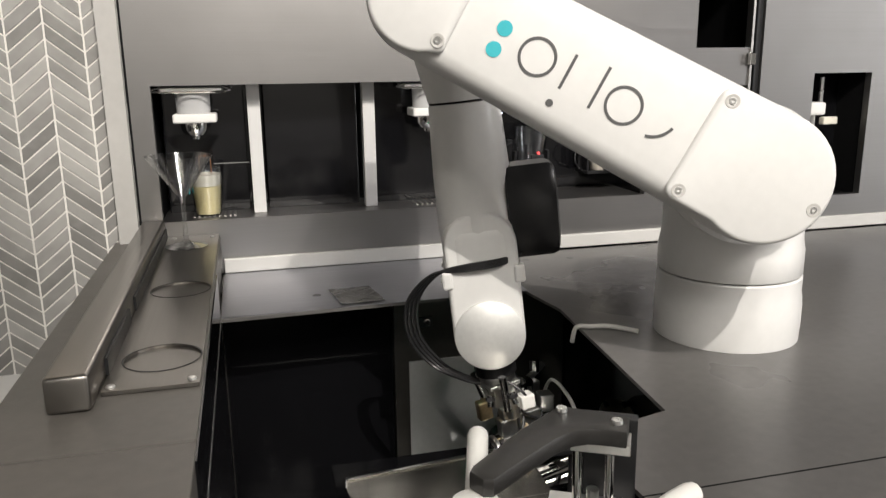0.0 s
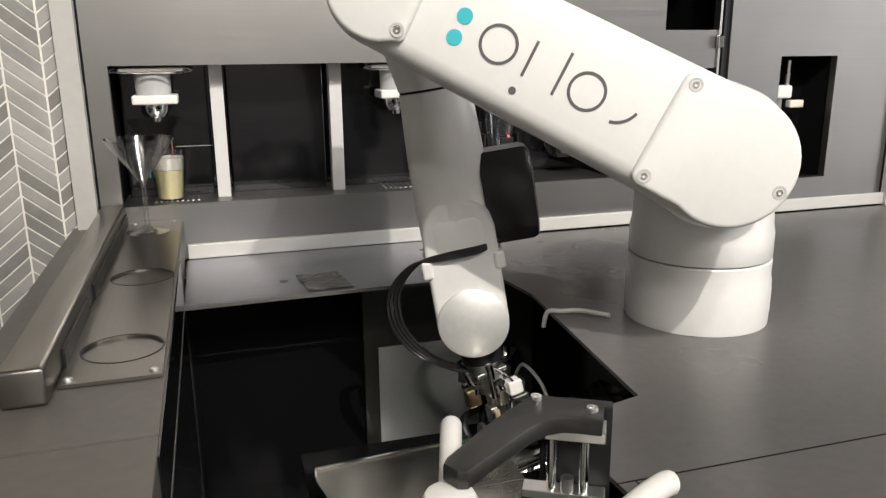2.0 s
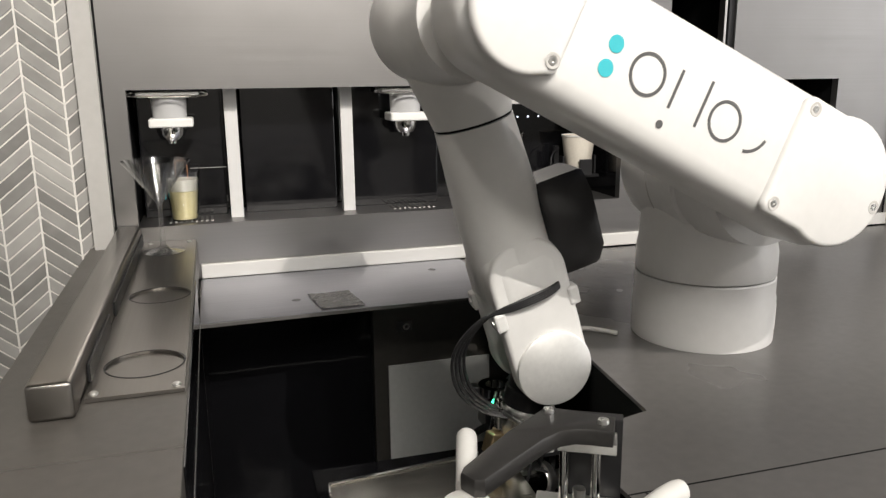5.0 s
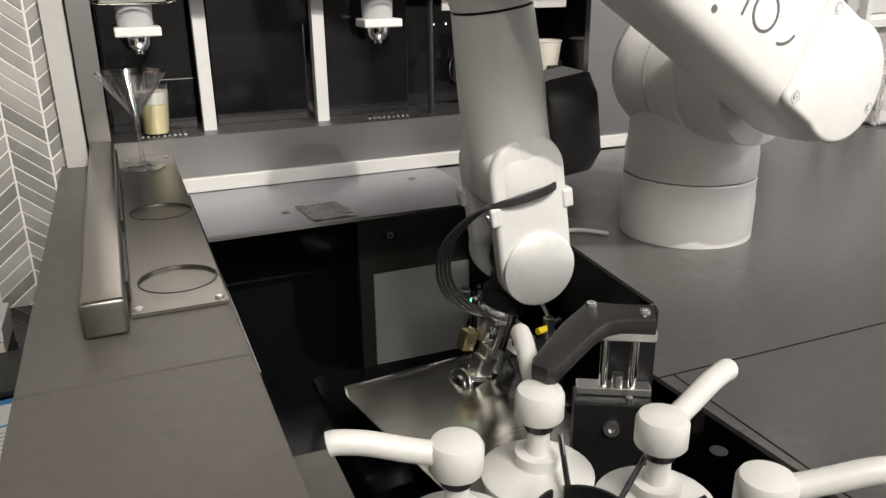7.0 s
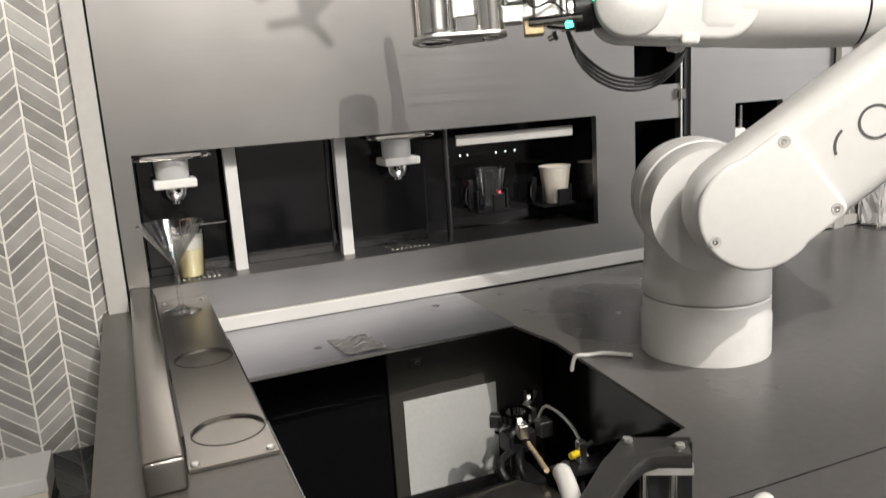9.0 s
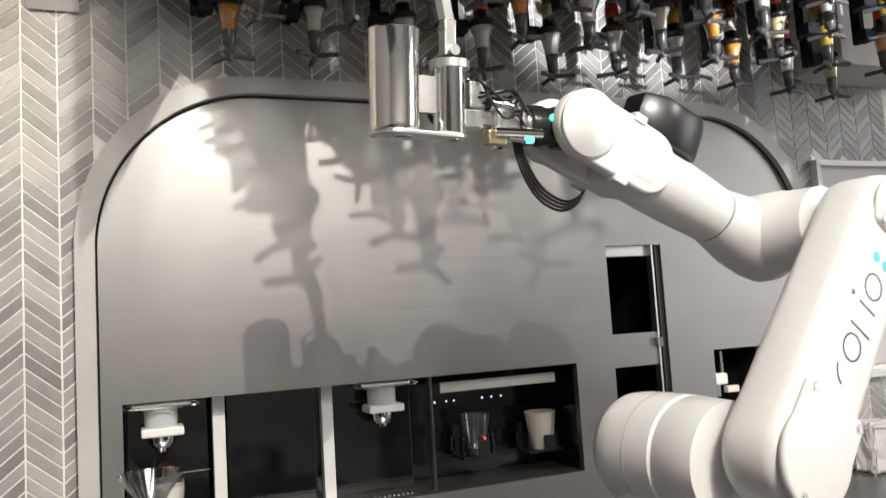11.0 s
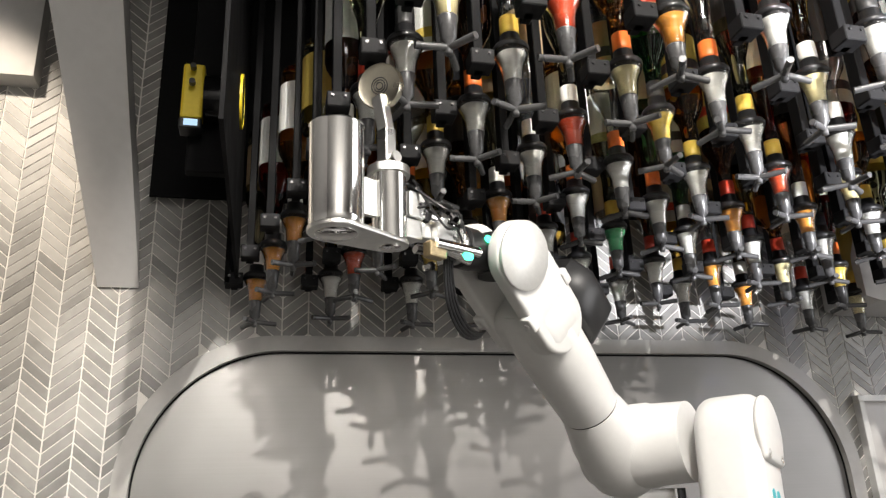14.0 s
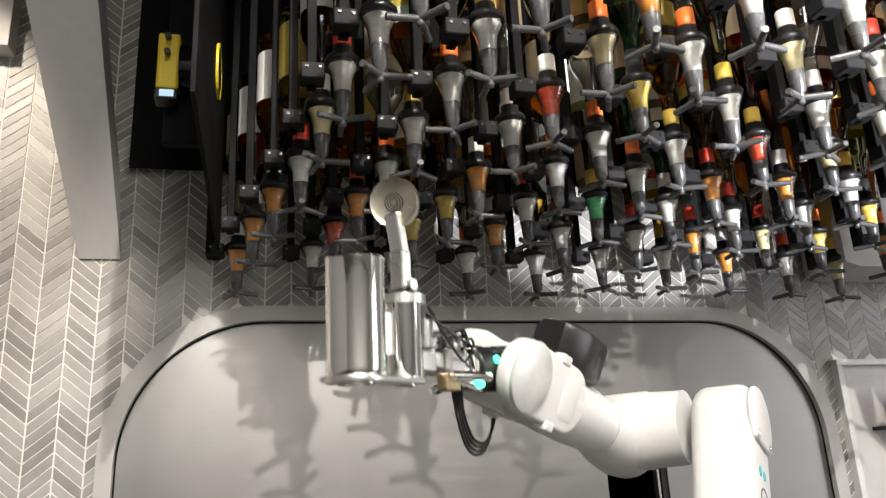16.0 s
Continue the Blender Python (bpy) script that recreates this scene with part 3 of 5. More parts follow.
def side_rail():
    r = thing("side_rail", None, "dark brushed steel rail with a raised tray beside the well", "rail")
    b = box(-0.042, -0.892, 0.986, 0.004, -0.004, 1.028, 0.005, 3)
    part("rail_bar", b, STEEL_RAIL, r, "", 50)
    hole = [(0.064 + 0.047 * math.cos(a), 0.047 * math.sin(a)) for a in (2 * math.pi * i / 40 for i in range(40))]
    tray = bmesh.new()
    for y0, y1, y in ((-0.852, -0.60, -0.757), (-0.60, -0.002, -0.44)):
        slab([(0.0065, y0), (0.113, y0), (0.113, y1), (0.0065, y1)], [[(px, py + y) for px, py in hole]], 0.9862, 0.9905, tray)
    part("tray", tray, STEEL_RAIL, r, "thin steel tray with round cutouts")
    for y in (-0.757, -0.44):
        part("recess_rim", turned([(0.0462, 0.9906), (0.0482, 0.9906), (0.0482, 0.9911), (0.0462, 0.9911)], 40, pose(0.064, y, 0), None, True), BLACK, r)
        part("recess_disc", turned([(0, 0.9862), (0.0465, 0.9862), (0.0465, 0.9872), (0, 0.9872)], 40, pose(0.064, y, 0)), STEEL_RAIL, r, "", 35)
    b = box(0.0045, -0.80, 0.9905, 0.008, -0.60, 1.012)
    b = box(0.0045, -0.54, 0.9905, 0.008, -0.02, 1.012, 0, 1, b)
    part("lip", b, BLACK, r, "dark folded lip")
    for x, y in ((0.015, -0.84), (0.104, -0.84), (0.022, -0.03), (0.10, -0.03)):
        part("screw", turned([(0, 0.9937), (0.004, 0.9935), (0.0055, 0.992), (0.0055, 0.9905), (0, 0.9905)], 12, pose(x, y, 0)), MACHINED, r)


def well_things():
    t = thing("drip_tray", None, "thin stainless steel splash tray tilted in the well", "tray")
    out = [(0.30, -0.632), (0.555, -0.605), (0.60, -0.66), (0.59, -0.93), (0.40, -0.98), (0.345, -0.93), (0.296, -0.66)]
    b = slab(out, [], 0.709, 0.712)
    n = len(out)
    part("tray_plate", b, brushed("scratched_steel", (0.36, 0.35, 0.32), 0.22, "X", 0.1, 0.25), t, "scratched steel plate")
    rim = bmesh.new()
    for i in (n - 1, 0):
        a, c = out[i], out[(i + 1) % n]
        rod((*a, 0.714), (*c, 0.714), 0.0025, 6, rim)
    part("rim", rim, CHROME, t, "bright folded rim")
    part("support", box(0.44, -0.80, 0.601, 0.50, -0.74, 0.708), BLACK, t)

    g = thing("docked_gripper", pose(0.655, -0.42, 0.60) @ Matrix.Diagonal((1.3, 1.3, 1.12, 1)), "small pneumatic steel gripper standing in the black well", "gripper")
    part("post", rod((0, 0, 0), (0, 0, 0.07), 0.012), BLACK, g)
    part("base", box(-0.03, -0.04, 0.0, 0.03, 0.03, 0.012, 0.002), BLACK, g)
    part("body", box(-0.022, -0.02, 0.06, 0.025, 0.02, 0.10, 0.003), BLACK, g)
    part("ring", turned([(0.016, 0.118), (0.026, 0.118), (0.026, 0.134), (0.016, 0.134)], 24, None, None, True), CHROME, g, "steel ring", 40)
    for a in (20, 140, 260):
        part("jaw", box(0.018, -0.008, 0.10, 0.042, 0.008, 0.126, 0.002), MACHINED, g).matrix_basis = pose(0, 0, 0, 0, 0, a)
    part("block", box(0.028, -0.03, 0.086, 0.05, -0.008, 0.116, 0.002), MACHINED, g)
    part("cylinder", rod((0.03, 0.028, 0.12), (0.062, 0.05, 0.135), 0.006), MACHINED, g)
    part("stud", rod((0.045, 0.04, 0.128), (0.045, 0.04, 0.15), 0.008, 8), CHROME, g)
    part("bolt", rod((-0.04, -0.01, 0.108), (-0.015, -0.005, 0.112), 0.004, 8), CHROME, g)
    part("hose", tube([(-0.02, -0.02, 0.07), (-0.045, -0.03, 0.06), (-0.04, -0.045, 0.03), (-0.01, -0.045, 0.01)], 0.006), BLACK, g)
    part("hose", tube([(0.0, -0.02, 0.07), (-0.02, -0.045, 0.065), (-0.015, -0.06, 0.03), (0.02, -0.05, 0.008)], 0.006), BLACK, g)

    s = thing("stir_stick", None, "pale flat wooden stick lying across the well", "stick")
    part("stick", rod((0.655, -0.47, 0.70), (0.60, -0.64, 0.735), 0.005, 8), material("pale_wood", (0.55, 0.42, 0.26), 0.6, 0, 0.1, 40), s)
    c = part("air_hose", tube([(0.735, -0.36, 0.68), (0.738, -0.40, 0.735), (0.735, -0.5, 0.735), (0.725, -0.58, 0.70)], 0.0035), WHITE_PLASTIC)
    tagged(c, "thin white air hose along the well wall", "hose")
    v = thing("air_valve", pose(0.69, -0.61, 0.735), "small steel air valve with a yellow cap", "valve")
    part("body", box(-0.008, -0.008, -0.02, 0.008, 0.008, 0.022, 0.002), MACHINED, v)
    part("arm", rod((-0.006, 0, 0.0), (0.03, 0.01, 0.008), 0.005, 10), MACHINED, v)
    part("cap", rod((-0.026, -0.006, 0.0), (-0.008, -0.002, 0.0), 0.0065, 12), YELLOW, v, "yellow plastic cap")
    part("nut", rod((-0.045, -0.02, -0.02), (-0.045, -0.02, 0.0), 0.008, 6), MACHINED, v)
    part("foot", box(-0.06, -0.03, -0.03, 0.05, 0.015, -0.02, 0.002), BLACK, v)
    part("stem", rod((0, 0, -0.135), (0, 0, -0.025), 0.006, 8), BLACK, v)
    k = thing("lock_plate", pose(0.537, -0.1605, 0.797), "small steel latch plate on the dark well wall", "latch")
    part("plate", box(-0.017, -0.004, -0.012, 0.017, 0.0, 0.012, 0.002), DARK_METAL, k)
    part("eye", turned([(0.004, -0.004), (0.008, -0.004), (0.008, 0), (0.004, 0)], 14, pose(0.004, -0.006, 0, 90), None, True), CHROME, k)

    # clear adhesive tape and fixing holes in the back worktop
    tape = thing("tape_patch", None, "patch of crumpled clear tape stuck on the worktop", "tape")
    b = bmesh.new()
    rng = random.Random(2)
    nx, ny = 9, 12
    grid = [[b.verts.new((0.325 + 0.085 * i / nx + 0.05 * (1 - j / ny) * 0.3, -0.32 + 0.11 * j / ny, 0.9026 + rng.random() * 0.0018)) for i in range(nx + 1)] for j in range(ny + 1)]
    for j in range(ny):
        for i in range(nx):
            b.faces.new((grid[j][i], grid[j][i + 1], grid[j + 1][i + 1], grid[j + 1][i]))
    part("tape", b, material("clear_tape", (0.10, 0.098, 0.094), 0.22, 0, 0.2, 30), tape)
    for x, y in ((0.621, -0.094), (0.80, -0.085), (0.905, -0.10), (0.30, -0.24), (0.523, -1.217)):
        tagged(part("fixing_hole", turned([(0, 0.9006), (0.0075, 0.9006), (0.009, 0.9002), (0, 0.9002)], 14, pose(x, y, 0.0018 if y > -0.33 and x < 0.7 else 0)), DARK_METAL), "dark fixing hole plug in the worktop", "plug", "worktop plugs")
    tagged(part("power_cable", tube([(0.80, -0.62, 0.904), (0.765, -0.585, 0.905), (0.735, -0.575, 0.904), (0.715, -0.56, 0.90), (0.712, -0.55, 0.87)], 0.004), STRIP), "pale cable from the robot base to the well", "cable")


def clamp_stand():
    c = thing("clamp_stand", pose(0.49, -1.06, 0, 0, 0, -29), "dark anodised clamp arm on two chrome guide rods", "clamp")
    z = 0.982
    out = [(-0.0187, 0.0091), (0.0516, -0.0023), (0.0500, -0.038), (0.030, -0.037), (0.0141, -0.0379), (0.0, -0.046), (-0.0150, -0.066), (-0.0325, -0.1003), (-0.052, -0.140), (-0.0572, -0.1507), (-0.066, -0.153), (-0.0804, -0.1418), (-0.080, -0.132), (-0.0493, -0.0514)]
    part("arm", prism(out, z, z + 0.018, 0.0025), BRACKET, c, "dark anodised bent arm", 40)
    for x, y in ((-0.0155, -0.0051), (0.0398, -0.0203)):
        part("bolt", turned([(0, 0.002), (0.0025, 0.002), (0.0028, 0.004), (0.0055, 0.004), (0.006, 0.001), (0.006, 0), (0, 0)], 14, pose(x, y, z + 0.018)), MACHINED, c)
    part("plate", box(-0.004, -0.03, z - 0.012, 0.054, 0.0, z - 0.0005, 0.001), MACHINED, c, "machined plate")
    for x in (0.002, 0.034):
        part("guide_rod", rod((x, -0.004, 0.895), (x, -0.014, z - 0.01), 0.005, 16), CHROME, c, "chrome guide rod", 40)
    part("column", box(0.006, 0.010, 0.62, 0.060, 0.026, z + 0.008, 0.001), BLACK, c)
    part("deck_plate", box(-0.027, -0.012, 0.893, 0.056, 0.009, 0.902, 0.001), MACHINED, c)
    part("block", box(-0.03, -0.03, 0.62, 0.056, 0.0095, 0.892, 0.002), BLACK, c)
    part("stop_screw", rod((0.018, -0.006, 0.902), (0.018, -0.006, 0.918), 0.0065, 10), MACHINED, c)
    part("stop_screw", rod((0.03, -0.026, 0.892), (0.03, -0.026, 0.900), 0.004, 10), MACHINED, c)
    part("socket_bolt", turned([(0, 0), (0.004, 0), (0.004, 0.004), (0.009, 0.004), (0.009, 0), (0.0095, -0.004), (0, -0.004)], 16, pose(0.012, -0.031, 0.862, 90)), MACHINED, c)
    part("foot", box(-0.035, -0.045, 0.601, 0.065, 0.026, 0.62), BLACK, c)


def pump_bottle(x, y, turn, high=0.0):
    p = thing("syrup_pump", pose(x, y, 0.75), "white plastic pump dispenser on a round tub", "pump", "syrup pumps")
    part("tub", turned([(0, 0), (0.052, 0), (0.054, 0.01), (0.054, 0.128), (0.05, 0.134), (0.02, 0.146), (0, 0.146)], 32), WHITE_PLASTIC, p, "white round tub", 40)
    part("lid", turned([(0.0, 0.147), (0.046, 0.136), (0.054, 0.137), (0.0555, 0.13), (0.0555, 0.138), (0.05, 0.142), (0.022, 0.15), (0.022, 0.162), (0, 0.162)], 32), WHITE_PLASTIC, p, "", 40)
    part("stem", rod((0, 0, 0.16), (0, 0, 0.205 + high), 0.011, 16), WHITE_PLASTIC, p, "", 40)
    part("clip", turned([(0.0115, 0.188 + high), (0.014, 0.188 + high), (0.014, 0.196 + high), (0.0115, 0.196 + high)], 16, None, None, True), DARK_METAL, p)
    head = turned([(0, 0.2), (0.022, 0.2), (0.0235, 0.202), (0.0235, 0.224), (0.021, 0.229), (0.012, 0.232), (0, 0.233)], 28, pose(0, 0, high))
    part("head", head, WHITE_PLASTIC, p, "", 40)
    a = radians(turn)
    d = Vector((math.cos(a), math.sin(a), 0))
    spout = tube([d * 0.012 + Vector((0, 0, 0.217 + high)), d * 0.04 + Vector((0, 0, 0.224 + high)), d * 0.075 + Vector((0, 0, 0.234 + high)), d * 0.098 + Vector((0, 0, 0.237 + high)), d * 0.105 + Vector((0, 0, 0.236 + high))], 0.0105, 14)
    part("spout", spout, WHITE_PLASTIC, p, "", 40)
    return p


def pump_station():
    pump_bottle(0.247, -1.205, 165)
    pump_bottle(0.352, -1.160, 72)
    pump_bottle(0.428, -1.243, 18)
    pump_bottle(0.447, -1.345, -25)
    k = thing("syrup_rack", pose(0.338, -1.262, 0.75), "black split sleeve rack between the pumps with thin steel rods", "rack")
    for a0 in (0, 90, 180, 270):
        b = bmesh.new()
        rings = []
        for i in range(9):
            a = radians(a0 + 8 + 74 * i / 8)
            rings.append([b.verts.new((r * math.cos(a), r * math.sin(a), zz)) for r, zz in ((0.040, -0.13), (0.040, 0.165), (0.043, 0.165), (0.043, -0.13))])
        for p, q in zip(rings, rings[1:]):
            for j in range(4):
                b.faces.new((p[j], p[(j + 1) % 4], q[(j + 1) % 4], q[j]))
        b.faces.new(rings[0]), b.faces.new(rings[-1])
        part("sleeve", b, BLACK, k, "", 30)
    for a, l in ((165, 0.075), (72, 0.09), (18, 0.085), (-25, 0.1)):
        d = Vector((math.cos(radians(a)), math.sin(radians(a)), 0))
        part("rod", rod(d * 0.034 + Vector((0, 0, 0.14)), d * l + Vector((0, 0, 0.186)), 0.0028, 8), DARK_METAL, k)
        part("rod_end", rod(d * 0.032 + Vector((0, 0, 0.139)), d * 0.036 + Vector((0, 0, 0.1415)), 0.005, 10), DARK_METAL, k)
    tagged(part("pump_shelf", box(0.185, -1.45, 0.72, 0.555, -1.10, 0.7495, 0.002), BLACK), "black shelf under the syrup pumps", "shelf")
    tagged(part("pump_shelf_post", box(0.30, -1.30, 0.60, 0.42, -1.2, 0.719), BLACK), "black post below the pump shelf", "post")


def low_counter_things():
    b = thing("white_box", pose(-0.30, -0.16, 0.7005), "stack of two flat white boxes on the low counter", "box")
    part("lid", box(-0.09, -0.09, 0.028, 0.075, 0.04, 0.055, 0.002), WHITE, b)
    part("tray", box(-0.088, -0.088, 0, 0.073, 0.038, 0.027, 0.002), CREAM, b)
    s = thing("energy_label_sheet", pose(-0.196, -0.515, 0.7012, 0, 0, 7), "printed blue and white leaflet with small bars of text", "leaflet")
    part("paper", box(-0.034, -0.10, 0, 0.034, 0.09, 0.0012), DISPLAY_WHITE, s)
    part("header", box(-0.034, 0.073, 0.0014, 0.034, 0.09, 0.0018), BLUE_PRINT, s)
    part("band", box(-0.034, 0.0, 0.0014, 0.034, 0.006, 0.0018), BLUE_PRINT, s)
    part("arrow", box(-0.03, 0.045, 0.0014, -0.02, 0.062, 0.0018), YELLOW, s)
    part("arrow", box(-0.03, 0.034, 0.0014, -0.018, 0.043, 0.0018), material("orange_print", (0.75, 0.22, 0.05), 0.4, 0, 0.03), s)
    for i in range(6):
        part("text_line", box(-0.028, -0.02 - 0.012 * i, 0.0014, 0.026 - 0.006 * (i % 3), -0.016 - 0.012 * i, 0.0018), FRAME_PAINT, s)
    tagged(part("black_case", box(-0.42, -0.42, 0.7005, -0.145, -0.27, 0.72, 0.006), BLACK), "flat glossy black case on the low counter", "case")


def right_end():
    """The white framed display shelf beside the arch."""
    f = thing("display_shelf", None, "white framed wall shelf with a light back", "shelf")
    part("back", box(2.09, -0.008, 1.22, 2.84, -0.003, 1.87), PLASTER, f)
    for b in (box(2.07, -0.03, 1.868, 2.86, -0.0015, 1.888, 0.002), box(2.07, -0.03, 1.20, 2.09, -0.0015, 1.868, 0.002), box(2.84, -0.03, 1.20, 2.86, -0.0015, 1.868, 0.002), box(2.07, -0.03, 1.18, 2.86, -0.0015, 1.20, 0.002)):
        part("frame", b, WHITE, f)
    for z in (1.665, 1.45):
        part("board", box(2.17, -0.16, z, 2.82, -0.009, z + 0.012, 0.002), BLACK, f, "dark shelf board")
    for i in range(4):
        m = thing("copper_mug", pose(2.235 + 0.09 * i, -0.075, 1.6775), "polished copper mug on the wall shelf", "mug", "copper mugs")
        part("body", turned([(0, 0), (0.03, 0), (0.034, 0.004), (0.036, 0.05), (0.034, 0.085), (0.0355, 0.088), (0.033, 0.088), (0.033, 0.006), (0, 0.006)], 28), COPPER, m, "", 40)
        part("handle", tube([(0.034, 0, 0.07), (0.055, 0, 0.065), (0.055, 0, 0.035), (0.035, 0, 0.025)], 0.003), COPPER, m)
    for i in range(5):
        g = part("drinking_glass", turned([(0, 0), (0.026, 0), (0.03, 0.004), (0.034, 0.1), (0.032, 0.1), (0.028, 0.006), (0, 0.006)], 24), CLEAR, None, "", 40)
        g.matrix_basis = pose(2.225 + 0.085 * i, -0.075, 1.4625)
        tagged(g, "clear drinking glass on the wall shelf", "glass", "shelf glasses")
    w = thing("paper_bag", None, "crumpled white paper bag on the counter", "bag")
    b = box(2.10, -0.10, 0.9005, 2.30, -0.02, 1.05, 0.012)
    rng = random.Random(7)
    bmesh.ops.subdivide_edges(b, edges=b.edges[:], cuts=3, use_grid_fill=True)
    for v in b.verts:
        if v.co.z > 0.905:
            v.co += Vector((rng.uniform(-1, 1), rng.uniform(-1, 1), rng.uniform(-1, 1))) * 0.007
    part("bag", b, PLASTER, w)


niche()
for x in (0.079, 0.604):
    dispenser(x)
martini_glass(pose(0.053, -0.112, 0.9908) @ Matrix.Diagonal((1.15, 1.15, 1.07, 1)))
tumbler(pose(0.093, 0.062, 1.0235))
cup_holder(pose(0.888, 0.125, 1.092) @ Matrix.Diagonal((1.12, 1.12, 1.06, 1)), False)
cup_holder(pose(1.088, 0.125, 1.085) @ Matrix.Diagonal((1.15, 1.15, 1.0, 1)), True)
slot_door()
side_rail()
well_things()
clamp_stand()
pump_station()
low_counter_things()
right_end()

# ---- the robot arm ----
BASE = Vector((0.9467, -0.6436, 0.9005))
HS, A1, L1, L2, A3, FACE = 0.2847, 0.0200, 0.5116, 0.5260, -0.0168, 0.2941
SMALL, BIG, LOW = 0.2372, 0.3363, -0.0237
# seconds, then degrees: turret, upper arm, forearm, forearm roll, wrist, tool roll
JOINTS = [
    (0, 160.7, 28.2, -96.1, -4.2, 2.8, 247.8),
    (1.5, 159.1, 25.7, -99.5, -4.2, 2.8, 247.8),
    (3, 159.1, 29.4, -98.4, -4.1, 2.8, 247.9),
    (5.5, 187.0, 24.9, -107.8, 6.8, -38.1, 247.4),
    (6, 186.8, 26.0, -106.8, 7.2, -42.0, 248.0),
    (7, 187.6, 29.8, -98.7, 9.0, -28.3, 256.6),
    (7.5, 185.1, 45.7, -83.9, 4.1, -28.0, 279.5),
    (8, 180.1, 70.2, -61.7, -25.9, -21.0, 278.9),
    (8.2, 175.6, 81.4, -53.2, -56.5, -21.0, 272.9),
    (8.5, 166.3, 102.8, -35.2, -85.1, -5.7, 260.7),
    (8.7, 157.5, 125.4, -11.3, -131.2, -12.2, 252.7),
    (9, 151.8, 143.0, 5.5, -176.1, -7.1, 275.0),
    (9.5, 151.5, 142.1, 4.3, -180.2, -2.7, 275.9),
    (10, 159.2, 145.1, 11.3, -179.7, -9.5, 260.5),
    (12.5, 222.1, 97.4, 34.1, -200.9, -37.3, 285.6),
    (13, 221.9, 97.8, 34.2, -201.3, -36.5, 285.6),
    (14, 221.4, 97.4, 36.4, -196.6, -38.3, 282.6),
    (15.5, 221.8, 96.4, 35.7, -195.2, -38.0, 282.2),
    (15.7, 221.7, 101.3, 29.5, -197.6, -31.7, 285.9),
    (15.8, 222.5, 104.6, 23.5, -199.7, -27.0, 285.2),
    (16, 223.4, 111.9, 11.7, -197.9, -14.9, 285.3),
]


def glide(xs, ys, x):
    """A smooth line through points that never overshoots."""
    if x <= xs[0]:
        return ys[0]
    for i in range(len(xs) - 1):
        if x <= xs[i + 1]:
            break
    else:
        return ys[-1]
    slopes = [(ys[k + 1] - ys[k]) / (xs[k + 1] - xs[k]) for k in range(len(xs) - 1)]

    def tangent(k):
        if k == 0 or k == len(xs) - 1 or slopes[k - 1] * slopes[k] <= 0:
            return 0.0
        return 2 * slopes[k - 1] * slopes[k] / (slopes[k - 1] + slopes[k])
    h = xs[i + 1] - xs[i]
    t = (x - xs[i]) / h
    return (2 * t ** 3 - 3 * t * t + 1) * ys[i] + (t ** 3 - 2 * t * t + t) * h * tangent(i) + (3 * t * t - 2 * t ** 3) * ys[i + 1] + (t ** 3 - t * t) * h * tangent(i + 1)


def frame_of(x, y, z, origin):
    m = Matrix((x, y, z)).transposed().to_4x4()
    m.translation = origin
    return m


def links(q1, q2, q3, q4, q5, q6):
    """Poses of the links in the robot's space. Each link's x runs along it, z along its joint's axle."""
    q1, q2, q3, q4, q5, q6 = (radians(a) for a in (q1, q2, q3, q4, q5, q6))
    er, et, up = Vector((math.cos(q1), math.sin(q1), 0)), Vector((-math.sin(q1), math.cos(q1), 0)), Vector((0, 0, 1))
    a2 = A1 * er + HS * up
    u = math.cos(q2) * er + math.sin(q2) * up
    a3 = a2 + L1 * u
    f = math.cos(q3) * er + math.sin(q3) * up
    p = -math.sin(q3) * er + math.cos(q3) * up
    o = a3 + A3 * p
    a5 = o + L2 * f
    ax = math.cos(q4) * et + math.sin(q4) * f.cross(et)
    d = math.cos(q5) * f + math.sin(q5) * ax.cross(f)
    s = math.cos(q6) * ax + math.sin(q6) * d.cross(ax)
    return {
        "turret": frame_of(er, et, up, (0, 0, 0)),
        "upper_arm": frame_of(u, et.cross(u), et, a2),
        "elbow": frame_of(f, et.cross(f), et, a3),
        "forearm": frame_of(f, ax.cross(f), ax, o),
        "tool": frame_of(d, s.cross(d), s, a5),
    }


TURN_X = Matrix(((0, 0, 1, 0), (0, 1, 0, 0), (-1, 0, 0, 0), (0, 0, 0, 1)))


def along_x(profile, seg=36, bm=None):
    """Turned about x from (radius, x) pairs."""
    return turned(profile, seg, TURN_X, bm)


def capsule(r0, r1, length, z0, z1, bevel, shift=0.0):
    """A flat link with two round ends, along x."""
    lean = math.asin((r0 - r1) / length)
    out = [(r0 * math.cos(a), r0 * math.sin(a)) for a in (math.pi / 2 - lean + (math.pi + 2 * lean) * i / 26 for i in range(27))]
    span = math.pi - 2 * lean
    out += [(length + r1 * math.cos(a), r1 * math.sin(a)) for a in (-span / 2 + span * i / 22 for i in range(23))]
    return prism(out, z0, z1, bevel, None, None, 4)


def d_cover(r, x, y, ear):
    """A round cover with one straight side and two rounded corners at (x, y) and (x, -y)."""
    out = [(r * math.cos(a), r * math.sin(a)) for a in (radians(68 + 224 * i / 28) for i in range(29))]
    out += [(x + ear * math.cos(a), -y + ear * math.sin(a)) for a in (radians(-85 + 85 * i / 6) for i in range(7))]
    out += [(x + ear * math.cos(a), y + ear * math.sin(a)) for a in (radians(85 * i / 6) for i in range(7))]
    return out


